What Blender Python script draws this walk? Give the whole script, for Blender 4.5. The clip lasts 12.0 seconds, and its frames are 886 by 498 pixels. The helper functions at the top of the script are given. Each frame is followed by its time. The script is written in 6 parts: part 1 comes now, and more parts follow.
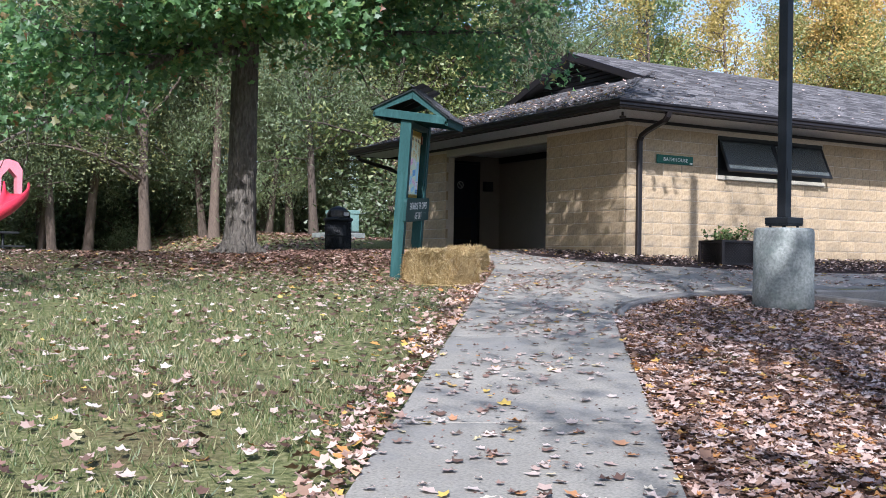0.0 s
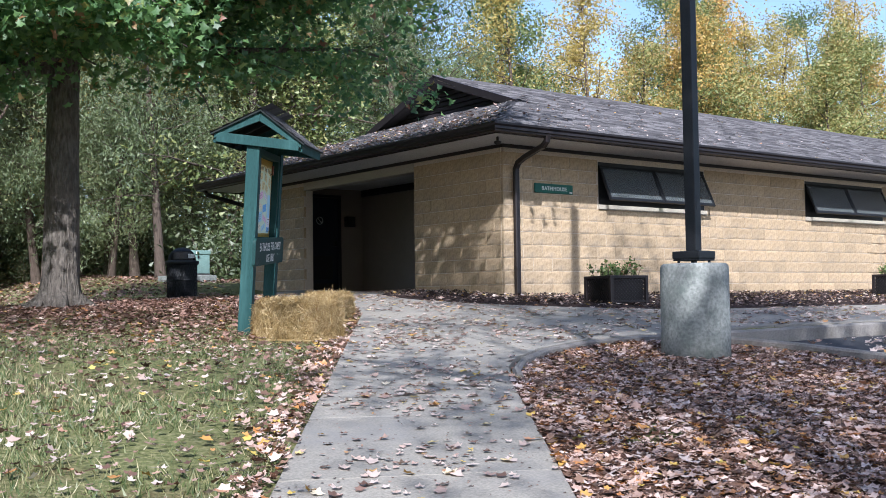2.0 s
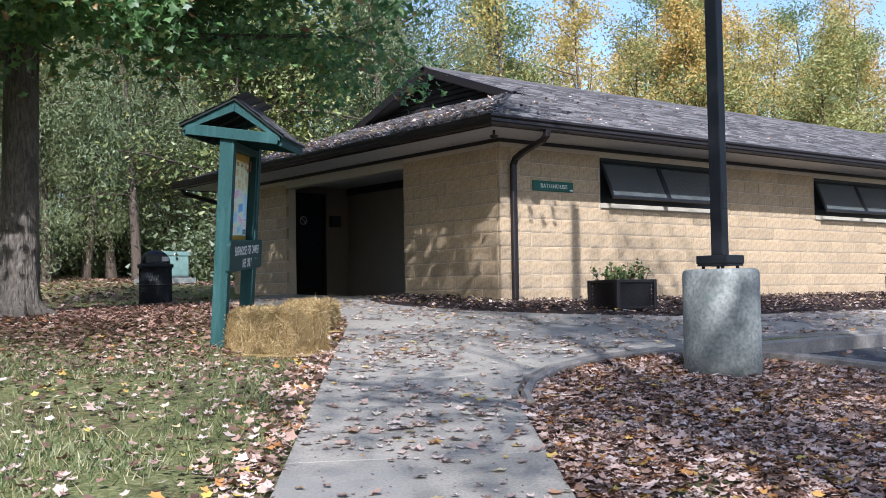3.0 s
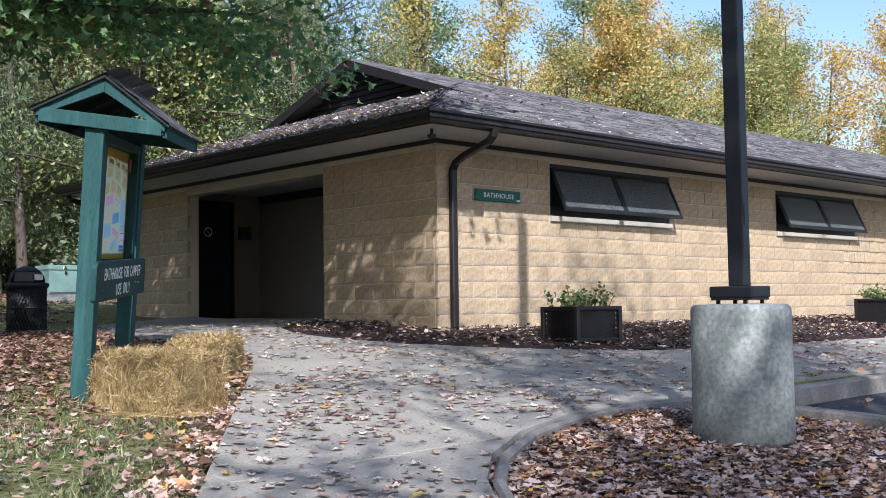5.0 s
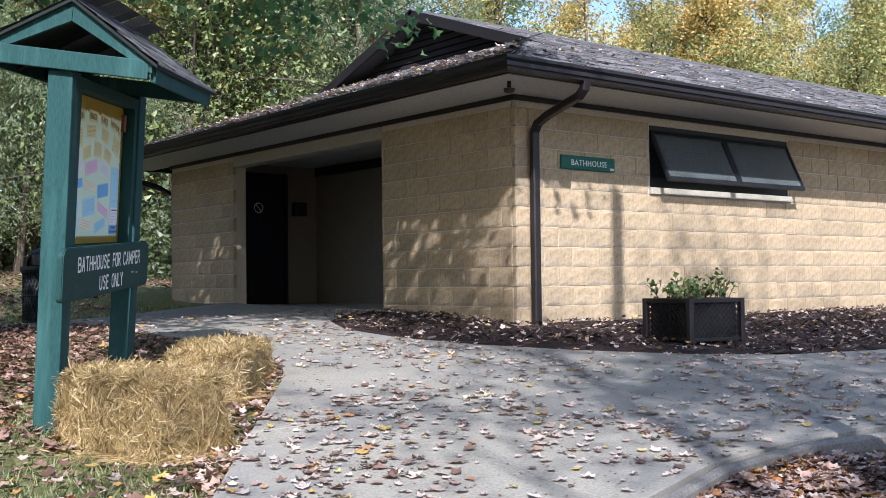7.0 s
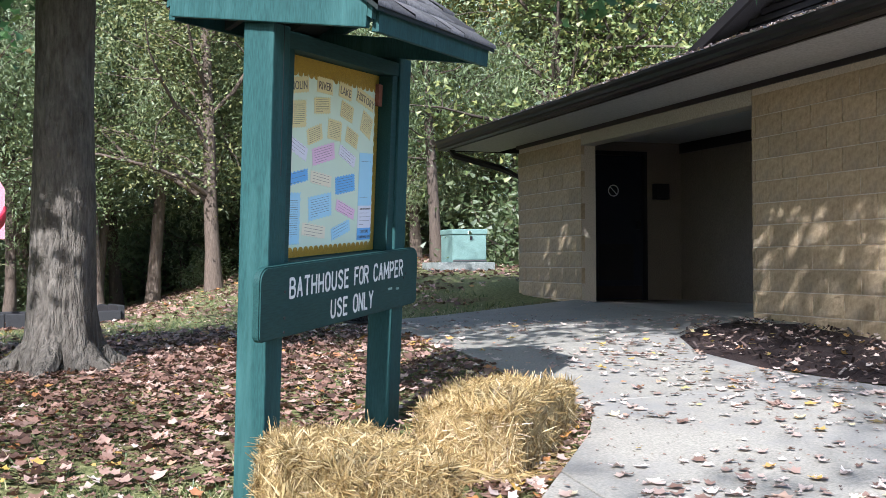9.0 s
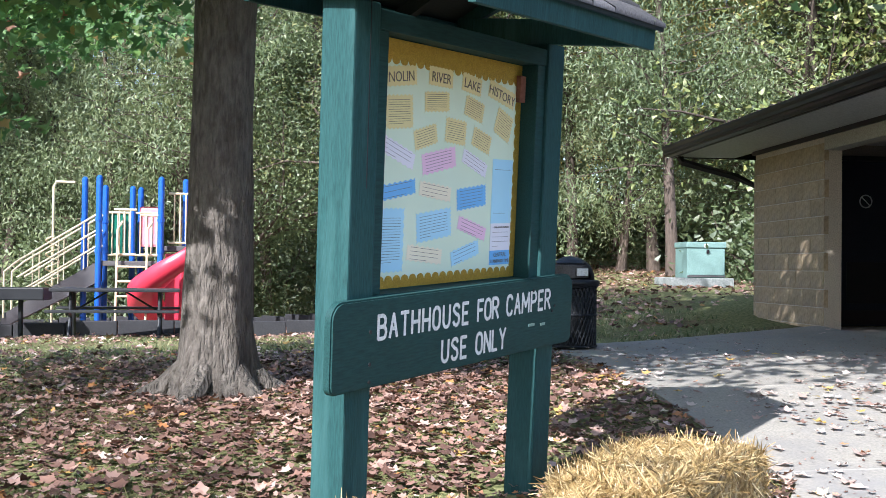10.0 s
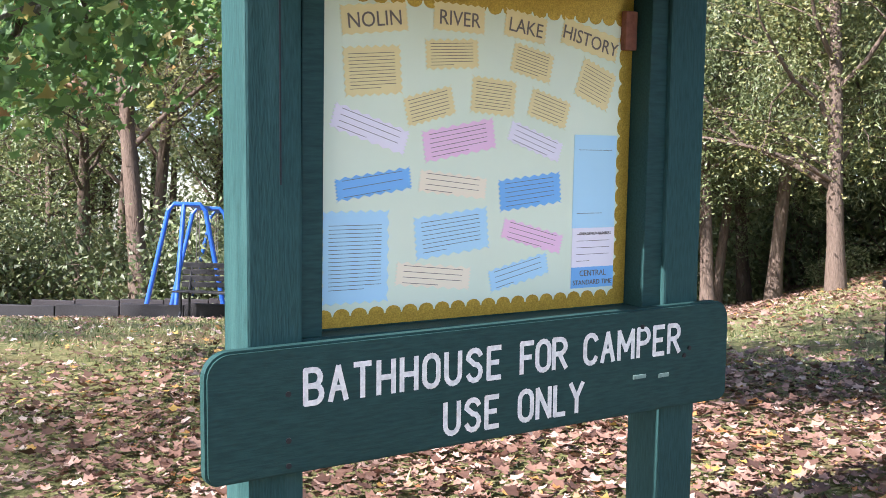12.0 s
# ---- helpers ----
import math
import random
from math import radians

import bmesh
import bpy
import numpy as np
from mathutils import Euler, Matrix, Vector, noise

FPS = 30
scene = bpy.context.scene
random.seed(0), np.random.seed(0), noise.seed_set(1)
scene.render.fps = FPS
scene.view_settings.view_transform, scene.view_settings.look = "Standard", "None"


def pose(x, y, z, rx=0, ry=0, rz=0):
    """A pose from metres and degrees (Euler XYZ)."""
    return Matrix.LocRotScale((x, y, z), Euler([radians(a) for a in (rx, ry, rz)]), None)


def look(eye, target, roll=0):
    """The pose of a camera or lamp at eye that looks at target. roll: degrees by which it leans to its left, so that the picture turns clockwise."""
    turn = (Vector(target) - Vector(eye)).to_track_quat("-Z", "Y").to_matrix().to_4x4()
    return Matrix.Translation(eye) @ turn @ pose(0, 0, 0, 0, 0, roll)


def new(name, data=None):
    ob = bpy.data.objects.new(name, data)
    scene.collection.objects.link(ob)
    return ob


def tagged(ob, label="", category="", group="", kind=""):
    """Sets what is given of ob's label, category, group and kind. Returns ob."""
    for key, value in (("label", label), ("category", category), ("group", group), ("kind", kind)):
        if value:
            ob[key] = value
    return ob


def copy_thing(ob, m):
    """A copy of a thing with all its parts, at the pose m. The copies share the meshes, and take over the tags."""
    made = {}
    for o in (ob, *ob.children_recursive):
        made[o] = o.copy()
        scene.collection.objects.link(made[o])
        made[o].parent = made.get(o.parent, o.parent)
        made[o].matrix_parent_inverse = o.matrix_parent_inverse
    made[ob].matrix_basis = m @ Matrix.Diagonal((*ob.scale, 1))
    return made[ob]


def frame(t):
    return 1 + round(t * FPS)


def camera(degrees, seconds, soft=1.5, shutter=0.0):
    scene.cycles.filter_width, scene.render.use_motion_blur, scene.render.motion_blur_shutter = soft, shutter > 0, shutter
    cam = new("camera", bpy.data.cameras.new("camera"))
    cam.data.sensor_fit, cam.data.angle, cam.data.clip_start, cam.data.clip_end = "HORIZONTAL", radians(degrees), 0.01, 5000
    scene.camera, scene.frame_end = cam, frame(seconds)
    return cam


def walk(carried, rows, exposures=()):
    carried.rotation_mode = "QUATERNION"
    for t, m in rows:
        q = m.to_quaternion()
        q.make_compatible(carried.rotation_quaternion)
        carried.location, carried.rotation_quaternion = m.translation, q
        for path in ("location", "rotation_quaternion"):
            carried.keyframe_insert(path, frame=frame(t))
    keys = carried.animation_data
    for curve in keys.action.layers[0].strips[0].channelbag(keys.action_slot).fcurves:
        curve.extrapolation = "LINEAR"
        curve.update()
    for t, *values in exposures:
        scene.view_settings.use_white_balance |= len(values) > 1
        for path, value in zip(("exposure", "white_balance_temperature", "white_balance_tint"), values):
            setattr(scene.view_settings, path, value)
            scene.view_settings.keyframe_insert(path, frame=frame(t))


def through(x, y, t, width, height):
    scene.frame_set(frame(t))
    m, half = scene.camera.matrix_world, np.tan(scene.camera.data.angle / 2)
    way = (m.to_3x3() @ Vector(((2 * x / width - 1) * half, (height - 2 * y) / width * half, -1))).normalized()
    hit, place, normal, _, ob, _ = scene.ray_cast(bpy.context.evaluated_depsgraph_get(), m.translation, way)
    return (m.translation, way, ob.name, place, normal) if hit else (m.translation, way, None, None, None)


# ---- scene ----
cam = camera(44.5, 12.0, 0.85)
PATH = [
    (0, (0.775, -0.633, 1.761), (1.784, 1.094, 1.789), 0.9),
    (0.5, (0.978, -0.289, 1.791), (2.072, 1.385, 1.847), 0.7),
    (1, (1.251, 0.085, 1.827), (2.405, 1.717, 1.906), 0.3),
    (1.5, (1.494, 0.514, 1.878), (2.689, 2.115, 1.967), -0.1),
    (2, (1.777, 0.997, 1.913), (2.997, 2.58, 2.004), -0.8),
    (2.5, (2.078, 1.469, 1.962), (3.306, 3.045, 2.051), -1.0),
    (4.5, (3.38, 3.351, 2.176), (4.703, 4.848, 2.276), -0.8),
    (5, (3.714, 3.801, 2.224), (5.07, 5.267, 2.329), -0.8),
    (5.5, (4.086, 4.22, 2.27), (5.454, 5.675, 2.37), -0.7),
    (6, (4.443, 4.596, 2.306), (5.798, 6.064, 2.394), -0.6),
    (6.5, (4.803, 5.033, 2.352), (6.121, 6.536, 2.429), -0.7),
    (6.7, (4.933, 5.188, 2.358), (6.229, 6.71, 2.429), -0.7),
    (8.5, (6.203, 6.569, 2.548), (7.046, 8.383, 2.569), -0.6),
    (9, (6.555, 7.012, 2.604), (7.188, 8.909, 2.627), -0.3),
    (9.5, (6.935, 7.424, 2.664), (7.339, 9.382, 2.694), 0.2),
    (10, (7.275, 7.858, 2.697), (7.452, 9.85, 2.733), 0.7),
    (10.5, (7.631, 8.221, 2.742), (7.588, 10.22, 2.774), 1.0),
    (11, (7.933, 8.574, 2.76), (7.663, 10.556, 2.777), 1.2),
    (11.5, (8.184, 8.951, 2.801), (7.733, 10.899, 2.799), 1.4),
    (12, (8.443, 9.232, 2.852), (7.837, 11.138, 2.829), 1.4),
]
EXPOSURES = [(0.0, 0.7, 5600, 15), (5.5, 0.66, 5700, 15), (8.5, 1.1, 5650, 13), (9.5, 1.32, 5640, 13), (10.5, 1.47, 5880, 17), (12.0, 1.74, 6180, 22)]
walk(cam, [(t, look(eye, target, roll)) for t, eye, target, roll in PATH], EXPOSURES)

# ---- world, sun, exposure ----
SUN_EL, SUN_AZ = radians(36.8), (-0.58, -0.8146)
world = bpy.data.worlds.new("sky")
scene.world = world
world.use_nodes = True
wn = world.node_tree
sky = wn.nodes.new("ShaderNodeTexSky")
sky.sky_type = "NISHITA"
sky.sun_disc = False
sky.sun_elevation = SUN_EL
sky.sun_rotation = math.atan2(SUN_AZ[0], SUN_AZ[1])
sky.air_density, sky.dust_density = 1.0, 1.6
wn.links.new(sky.outputs[0], wn.nodes["Background"].inputs[0])
wn.nodes["Background"].inputs[1].default_value = 0.14
sun_data = bpy.data.lights.new("sun", "SUN")
sun_data.energy, sun_data.angle, sun_data.color = 4.8, radians(0.53), (1.0, 0.95, 0.87)
sun = new("sun", sun_data)
sun.matrix_world = look((SUN_AZ[0] * 40, SUN_AZ[1] * 40, 40 * math.tan(SUN_EL)), (0, 0, 0))

# ---- materials ----
def ramp(nt, fac, stops):
    n = nt.nodes.new("ShaderNodeValToRGB")
    e = n.color_ramp.elements
    while len(e) < len(stops):
        e.new(0.5)
    for k, (p, c) in enumerate(stops):
        e[k].position, e[k].color = p, (*c, 1)
    nt.links.new(fac, n.inputs[0])
    return n.outputs[0]


def noise_tex(nt, scale, detail=4.0, stretch=None, rough=0.55):
    tc = nt.nodes.new("ShaderNodeTexCoord")
    n = nt.nodes.new("ShaderNodeTexNoise")
    n.inputs["Scale"].default_value, n.inputs["Detail"].default_value = scale, detail
    n.inputs["Roughness"].default_value = rough
    src = tc.outputs["Object"]
    if stretch:
        mp = nt.nodes.new("ShaderNodeMapping")
        mp.inputs["Scale"].default_value = stretch
        nt.links.new(src, mp.inputs[0])
        src = mp.outputs[0]
    nt.links.new(src, n.inputs["Vector"])
    return n.outputs["Fac"]


def mixc(nt, fac, a, b, mode="MIX"):
    n = nt.nodes.new("ShaderNodeMix")
    n.data_type, n.blend_type = "RGBA", mode
    if isinstance(fac, float):
        n.inputs[0].default_value = fac
    else:
        nt.links.new(fac, n.inputs[0])
    for k, v in ((6, a), (7, b)):
        if isinstance(v, tuple):
            n.inputs[k].default_value = (*v, 1)
        else:
            nt.links.new(v, n.inputs[k])
    return n.outputs[2]


def material(name, c0, c1, scale=6.0, fine=60.0, rough=0.8, metal=0.0, bump=0.2, dist=0.01, stretch=None, spec=0.3, vary=0.0, c2=None):
    """Two-scale noise colour between c0 and c1, fine relief, optional stains c2 and per-object variation."""
    m = bpy.data.materials.new(name)
    m.use_nodes = True
    nt = m.node_tree
    b = nt.nodes["Principled BSDF"]
    big, small = noise_tex(nt, scale, 5, stretch), noise_tex(nt, fine, 6, stretch)
    col = mixc(nt, big, c0, c1)
    dark = tuple(v * 0.62 for v in c0)
    mask = ramp(nt, small, [(0.38, (0, 0, 0)), (0.7, (0.75, 0.75, 0.75))])
    col = mixc(nt, mask, col, dark)
    if c2:
        stain = ramp(nt, noise_tex(nt, scale * 0.35, 6, stretch, 0.7), [(0.5, (0, 0, 0)), (0.68, (0.8, 0.8, 0.8))])
        col = mixc(nt, stain, col, c2)
    if vary:
        info = nt.nodes.new("ShaderNodeObjectInfo")
        v = ramp(nt, info.outputs["Random"], [(0, (1 - vary,) * 3), (1, (1 + vary * 0.4, 1 + vary * 0.3, 1 + vary * 0.2))])
        col = mixc(nt, 1.0, col, v, "MULTIPLY")
    nt.links.new(col, b.inputs["Base Color"])
    b.inputs["Roughness"].default_value, b.inputs["Metallic"].default_value = rough, metal
    b.inputs["Specular IOR Level"].default_value = spec
    bp = nt.nodes.new("ShaderNodeBump")
    bp.inputs["Strength"].default_value, bp.inputs["Distance"].default_value = bump, dist
    nt.links.new(small, bp.inputs["Height"])
    nt.links.new(bp.outputs[0], b.inputs["Normal"])
    return m


def leaf_material(name, stops, through=0.35, rough=0.55, tone=0.0):
    """Leaf colours by island, with light passing through the blade."""
    m = bpy.data.materials.new(name)
    m.use_nodes = True
    nt = m.node_tree
    nt.nodes.remove(nt.nodes["Principled BSDF"])
    geo, info = nt.nodes.new("ShaderNodeNewGeometry"), nt.nodes.new("ShaderNodeObjectInfo")
    fac = geo.outputs["Random Per Island"]
    if tone:
        a = nt.nodes.new("ShaderNodeMath")
        a.operation = "MULTIPLY_ADD"
        nt.links.new(info.outputs["Random"], a.inputs[0])
        a.inputs[1].default_value = tone
        s = nt.nodes.new("ShaderNodeMath")
        s.operation = "MULTIPLY"
        nt.links.new(fac, s.inputs[0])
        s.inputs[1].default_value = 1 - tone
        nt.links.new(s.outputs[0], a.inputs[2])
        fac = a.outputs[0]
    col = ramp(nt, fac, stops)
    d, g, t = (nt.nodes.new("ShaderNodeBsdf" + k) for k in ("Diffuse", "Glossy", "Translucent"))
    for n in (d, t):
        nt.links.new(col, n.inputs["Color"])
    g.inputs["Roughness"].default_value = rough
    g.inputs["Color"].default_value = (1, 1, 1, 1)
    mx, mg = nt.nodes.new("ShaderNodeMixShader"), nt.nodes.new("ShaderNodeMixShader")
    mx.inputs[0].default_value, mg.inputs[0].default_value = through, 0.05
    nt.links.new(d.outputs[0], mx.inputs[1])
    nt.links.new(t.outputs[0], mx.inputs[2])
    nt.links.new(mx.outputs[0], mg.inputs[1])
    nt.links.new(g.outputs[0], mg.inputs[2])
    nt.links.new(mg.outputs[0], nt.nodes["Material Output"].inputs[0])
    return m


def ground_material():
    """Thin mown grass over brown soil and leaf crumbs, browner under the trees."""
    m = bpy.data.materials.new("lawn_soil")
    m.use_nodes = True
    nt = m.node_tree
    b = nt.nodes["Principled BSDF"]
    grass = ramp(nt, noise_tex(nt, 26, 6), [(0.3, (0.07, 0.08, 0.03)), (0.5, (0.15, 0.16, 0.065)), (0.72, (0.27, 0.25, 0.13))])
    soil = ramp(nt, noise_tex(nt, 34, 6, None, 0.7), [(0.3, (0.035, 0.02, 0.013)), (0.5, (0.11, 0.062, 0.04)), (0.7, (0.26, 0.16, 0.11))])
    mask = ramp(nt, noise_tex(nt, 0.55, 6, None, 0.65), [(0.5, (0, 0, 0)), (0.7, (0.9, 0.9, 0.9))])
    nt.links.new(mixc(nt, mask, grass, soil), b.inputs["Base Color"])
    b.inputs["Roughness"].default_value = 1.0
    b.inputs["Specular IOR Level"].default_value = 0.1
    bp = nt.nodes.new("ShaderNodeBump")
    bp.inputs["Strength"].default_value, bp.inputs["Distance"].default_value = 0.8, 0.03
    nt.links.new(noise_tex(nt, 30, 6), bp.inputs["Height"])
    nt.links.new(bp.outputs[0], b.inputs["Normal"])
    return m


M_GROUND = ground_material()
M_BED = material("leaf_bed_soil", (0.09, 0.05, 0.035), (0.2, 0.12, 0.085), 9, 45, 1.0, bump=0.8, dist=0.03, spec=0.1)
M_CONCRETE = material("walk_concrete", (0.28, 0.26, 0.222), (0.385, 0.36, 0.305), 2.2, 70, 0.9, bump=0.25, dist=0.004, c2=(0.22, 0.215, 0.205), vary=0.1)
M_POST_CONC = material("pier_concrete", (0.19, 0.215, 0.2), (0.42, 0.43, 0.395), 11, 34, 0.9, bump=0.5, dist=0.006, c2=(0.13, 0.155, 0.14))
M_CURB = material("curb_concrete", (0.22, 0.2, 0.18), (0.33, 0.31, 0.28), 4, 60, 0.95, bump=0.4, dist=0.006, c2=(0.12, 0.11, 0.09))
M_ASPHALT = material("asphalt", (0.05, 0.05, 0.052), (0.08, 0.08, 0.082), 2, 120, 0.9, bump=0.5, dist=0.005)
M_BLOCK = material("split_block", (0.42, 0.312, 0.185), (0.56, 0.45, 0.315), 5, 22, 0.95, bump=0.7, dist=0.012, spec=0.15, vary=0.15, c2=(0.28, 0.24, 0.19))
M_MORTAR = material("mortar", (0.56, 0.48, 0.38), (0.65, 0.57, 0.46), 4, 70, 1.0, bump=0.3, dist=0.004)
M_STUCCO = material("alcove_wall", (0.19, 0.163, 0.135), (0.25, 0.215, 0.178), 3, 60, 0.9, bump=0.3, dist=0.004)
M_LINTEL = material("lintel_paint", (0.42, 0.38, 0.31), (0.5, 0.46, 0.38), 3, 60, 0.8, bump=0.15, dist=0.003)
M_SOFFIT = material("soffit_panel", (0.5, 0.5, 0.48), (0.58, 0.58, 0.56), 2, 50, 0.6, bump=0.1, dist=0.002)
M_BRONZE = material("bronze_metal", (0.018, 0.014, 0.015), (0.03, 0.024, 0.025), 3, 70, 0.45, 0.3, bump=0.08, dist=0.002, spec=0.5)
M_GABLE = material("gable_siding", (0.022, 0.019, 0.022), (0.04, 0.035, 0.038), 4, 60, 0.7, bump=0.2, dist=0.003)
M_BLACK = material("black_steel", (0.008, 0.009, 0.011), (0.018, 0.02, 0.023), 5, 80, 0.5, 0.0, bump=0.1, dist=0.002, spec=0.35)
M_PLASTIC = material("black_plastic", (0.014, 0.015, 0.017), (0.03, 0.031, 0.034), 5, 90, 0.5, bump=0.08, dist=0.002, spec=0.4)
M_DOOR = material("navy_door", (0.012, 0.016, 0.028), (0.02, 0.026, 0.042), 3, 60, 0.5, bump=0.05, dist=0.002)
M_GREEN = material("green_stain", (0.014, 0.056, 0.055), (0.024, 0.084, 0.081), 3, 34, 0.7, bump=0.35, dist=0.004, stretch=(5, 5, 0.6), spec=0.25, c2=(0.045, 0.12, 0.115))
# dark wood of the kiosk roof's underside, with its shade put into the colour
M_SHADEWOOD = material("shaded_dark_wood", (0.012, 0.018, 0.018), (0.022, 0.03, 0.028), 4, 40, 0.85, bump=0.2, dist=0.003, stretch=(0.6, 5, 5))
M_PLANK = material("green_plank", (0.01, 0.045, 0.043), (0.018, 0.064, 0.06), 3, 30, 0.65, bump=0.3, dist=0.003, stretch=(0.6, 5, 5), spec=0.25)
M_WHITE = material("white_paint", (0.76, 0.77, 0.74), (0.82, 0.82, 0.8), 8, 60, 0.7, bump=0.1, dist=0.002)
M_SIGN = material("green_sign", (0.012, 0.1, 0.07), (0.016, 0.13, 0.09), 5, 60, 0.5, bump=0.03, dist=0.001)
M_TRANS = material("transformer_paint", (0.16, 0.26, 0.23), (0.2, 0.31, 0.28), 4, 60, 0.55, bump=0.05, dist=0.002, c2=(0.12, 0.19, 0.17))
M_BARK = material("maple_bark", (0.1, 0.086, 0.07), (0.27, 0.24, 0.205), 7, 12, 0.95, bump=1.0, dist=0.09, stretch=(2.8, 2.8, 0.75), c2=(0.06, 0.05, 0.04))
M_WOOD_BARK = material("woods_bark", (0.1, 0.075, 0.058), (0.19, 0.15, 0.12), 6, 24, 0.95, bump=0.8, dist=0.03, stretch=(2, 2, 0.4), vary=0.3)
M_BLUE = material("blue_coat", (0.012, 0.09, 0.42), (0.016, 0.12, 0.52), 5, 60, 0.4, bump=0.04, dist=0.001, spec=0.5)
M_CREAM = material("cream_coat", (0.68, 0.58, 0.36), (0.75, 0.66, 0.44), 5, 60, 0.45, bump=0.04, dist=0.001)
M_RED = material("red_plastic", (0.62, 0.03, 0.06), (0.72, 0.06, 0.1), 4, 60, 0.35, bump=0.04, dist=0.001, spec=0.5)
M_PINK = material("faded_red_plastic", (0.75, 0.24, 0.29), (0.85, 0.36, 0.4), 3, 60, 0.4, bump=0.04, dist=0.001)
M_DECK = material("grey_deck", (0.08, 0.075, 0.075), (0.13, 0.12, 0.12), 5, 60, 0.7, bump=0.1, dist=0.002)
M_GREEN_P = material("green_plastic", (0.01, 0.14, 0.09), (0.02, 0.18, 0.12), 4, 60, 0.4, bump=0.04, dist=0.001)
M_TIMBER = material("black_border", (0.02, 0.02, 0.022), (0.04, 0.04, 0.043), 5, 60, 0.7, bump=0.2, dist=0.003)
M_PLAYCHIP = material("play_mulch", (0.3, 0.17, 0.13), (0.42, 0.27, 0.21), 5, 40, 1.0, bump=0.8, dist=0.03)
M_MULCH = material("dark_mulch", (0.026, 0.016, 0.014), (0.06, 0.036, 0.031), 14, 60, 1.0, bump=1.0, dist=0.03)
M_STRAW = leaf_material("straw", [(0, (0.2, 0.125, 0.045)), (0.35, (0.41, 0.28, 0.11)), (0.75, (0.57, 0.42, 0.19)), (1, (0.76, 0.62, 0.36))], 0.15, 0.4)
M_STRAW_CORE = material("straw_core", (0.3, 0.18, 0.06), (0.46, 0.3, 0.11), 20, 70, 1.0, bump=1.0, dist=0.02, stretch=(1, 6, 6))
M_CHIP = leaf_material("mulch_chip", [(0, (0.02, 0.012, 0.01)), (0.6, (0.05, 0.03, 0.025)), (1, (0.13, 0.085, 0.07))], 0.0)
M_FALLEN = leaf_material("fallen_leaf", [(0, (0.13, 0.075, 0.055)), (0.12, (0.27, 0.17, 0.13)), (0.28, (0.45, 0.32, 0.265)), (0.52, (0.57, 0.45, 0.385)), (0.83, (0.62, 0.52, 0.455)), (0.88, (0.46, 0.22, 0.1)), (0.94, (0.6, 0.44, 0.1)), (1, (0.7, 0.64, 0.57))], 0.15, 0.45)
M_BEDLEAF = leaf_material("bed_leaf", [(0, (0.13, 0.07, 0.045)), (0.18, (0.26, 0.16, 0.105)), (0.4, (0.45, 0.295, 0.23)), (0.66, (0.6, 0.445, 0.37)), (0.84, (0.68, 0.56, 0.49)), (0.91, (0.42, 0.18, 0.06)), (0.96, (0.55, 0.27, 0.08)), (1, (0.6, 0.46, 0.1))], 0.1, 0.45)
M_GRASS = leaf_material("grass_blade", [(0, (0.06, 0.1, 0.025)), (0.4, (0.13, 0.175, 0.05)), (0.7, (0.26, 0.26, 0.11)), (1, (0.46, 0.4, 0.22))], 0.3)
M_LITTER = leaf_material("litter_leaf", [(0, (0.07, 0.037, 0.027)), (0.3, (0.16, 0.088, 0.064)), (0.55, (0.27, 0.155, 0.115)), (0.82, (0.37, 0.235, 0.185)), (0.94, (0.48, 0.36, 0.3)), (0.97, (0.4, 0.16, 0.06)), (1, (0.48, 0.33, 0.09))], 0.1, 0.5)
M_MAPLE = leaf_material("maple_leaf", [(0, (0.07, 0.17, 0.055)), (0.5, (0.13, 0.265, 0.085)), (0.84, (0.22, 0.39, 0.12)), (0.94, (0.3, 0.37, 0.11)), (0.98, (0.4, 0.27, 0.1)), (1, (0.36, 0.14, 0.08))], 0.58)
M_CEDAR = leaf_material("cedar_leaf", [(0, (0.1, 0.15, 0.065)), (0.6, (0.205, 0.26, 0.11)), (1, (0.36, 0.39, 0.18))], 0.42, tone=0.4)
M_OLIVE = leaf_material("woods_leaf_green", [(0, (0.1, 0.16, 0.045)), (0.45, (0.2, 0.26, 0.08)), (0.75, (0.38, 0.37, 0.12)), (1, (0.46, 0.3, 0.1))], 0.4, tone=0.5)
M_FOREST = leaf_material("forest_leaf", [(0, (0.09, 0.135, 0.05)), (0.5, (0.16, 0.21, 0.075)), (0.9, (0.3, 0.29, 0.1)), (1, (0.42, 0.31, 0.09))], 0.45, tone=0.5)
M_GOLD = leaf_material("woods_leaf_gold", [(0, (0.32, 0.3, 0.08)), (0.4, (0.52, 0.42, 0.12)), (0.75, (0.62, 0.45, 0.13)), (1, (0.6, 0.32, 0.08))], 0.4, tone=0.55)
M_BRUSH = leaf_material("brush_leaf", [(0, (0.055, 0.085, 0.03)), (0.5, (0.1, 0.14, 0.05)), (0.85, (0.17, 0.17, 0.065)), (1, (0.28, 0.17, 0.06))], 0.4, tone=0.4)
M_HERB = leaf_material("planter_leaf", [(0, (0.05, 0.11, 0.02)), (0.7, (0.14, 0.22, 0.05)), (0.9, (0.25, 0.25, 0.1)), (1, (0.3, 0.08, 0.05))], 0.3)


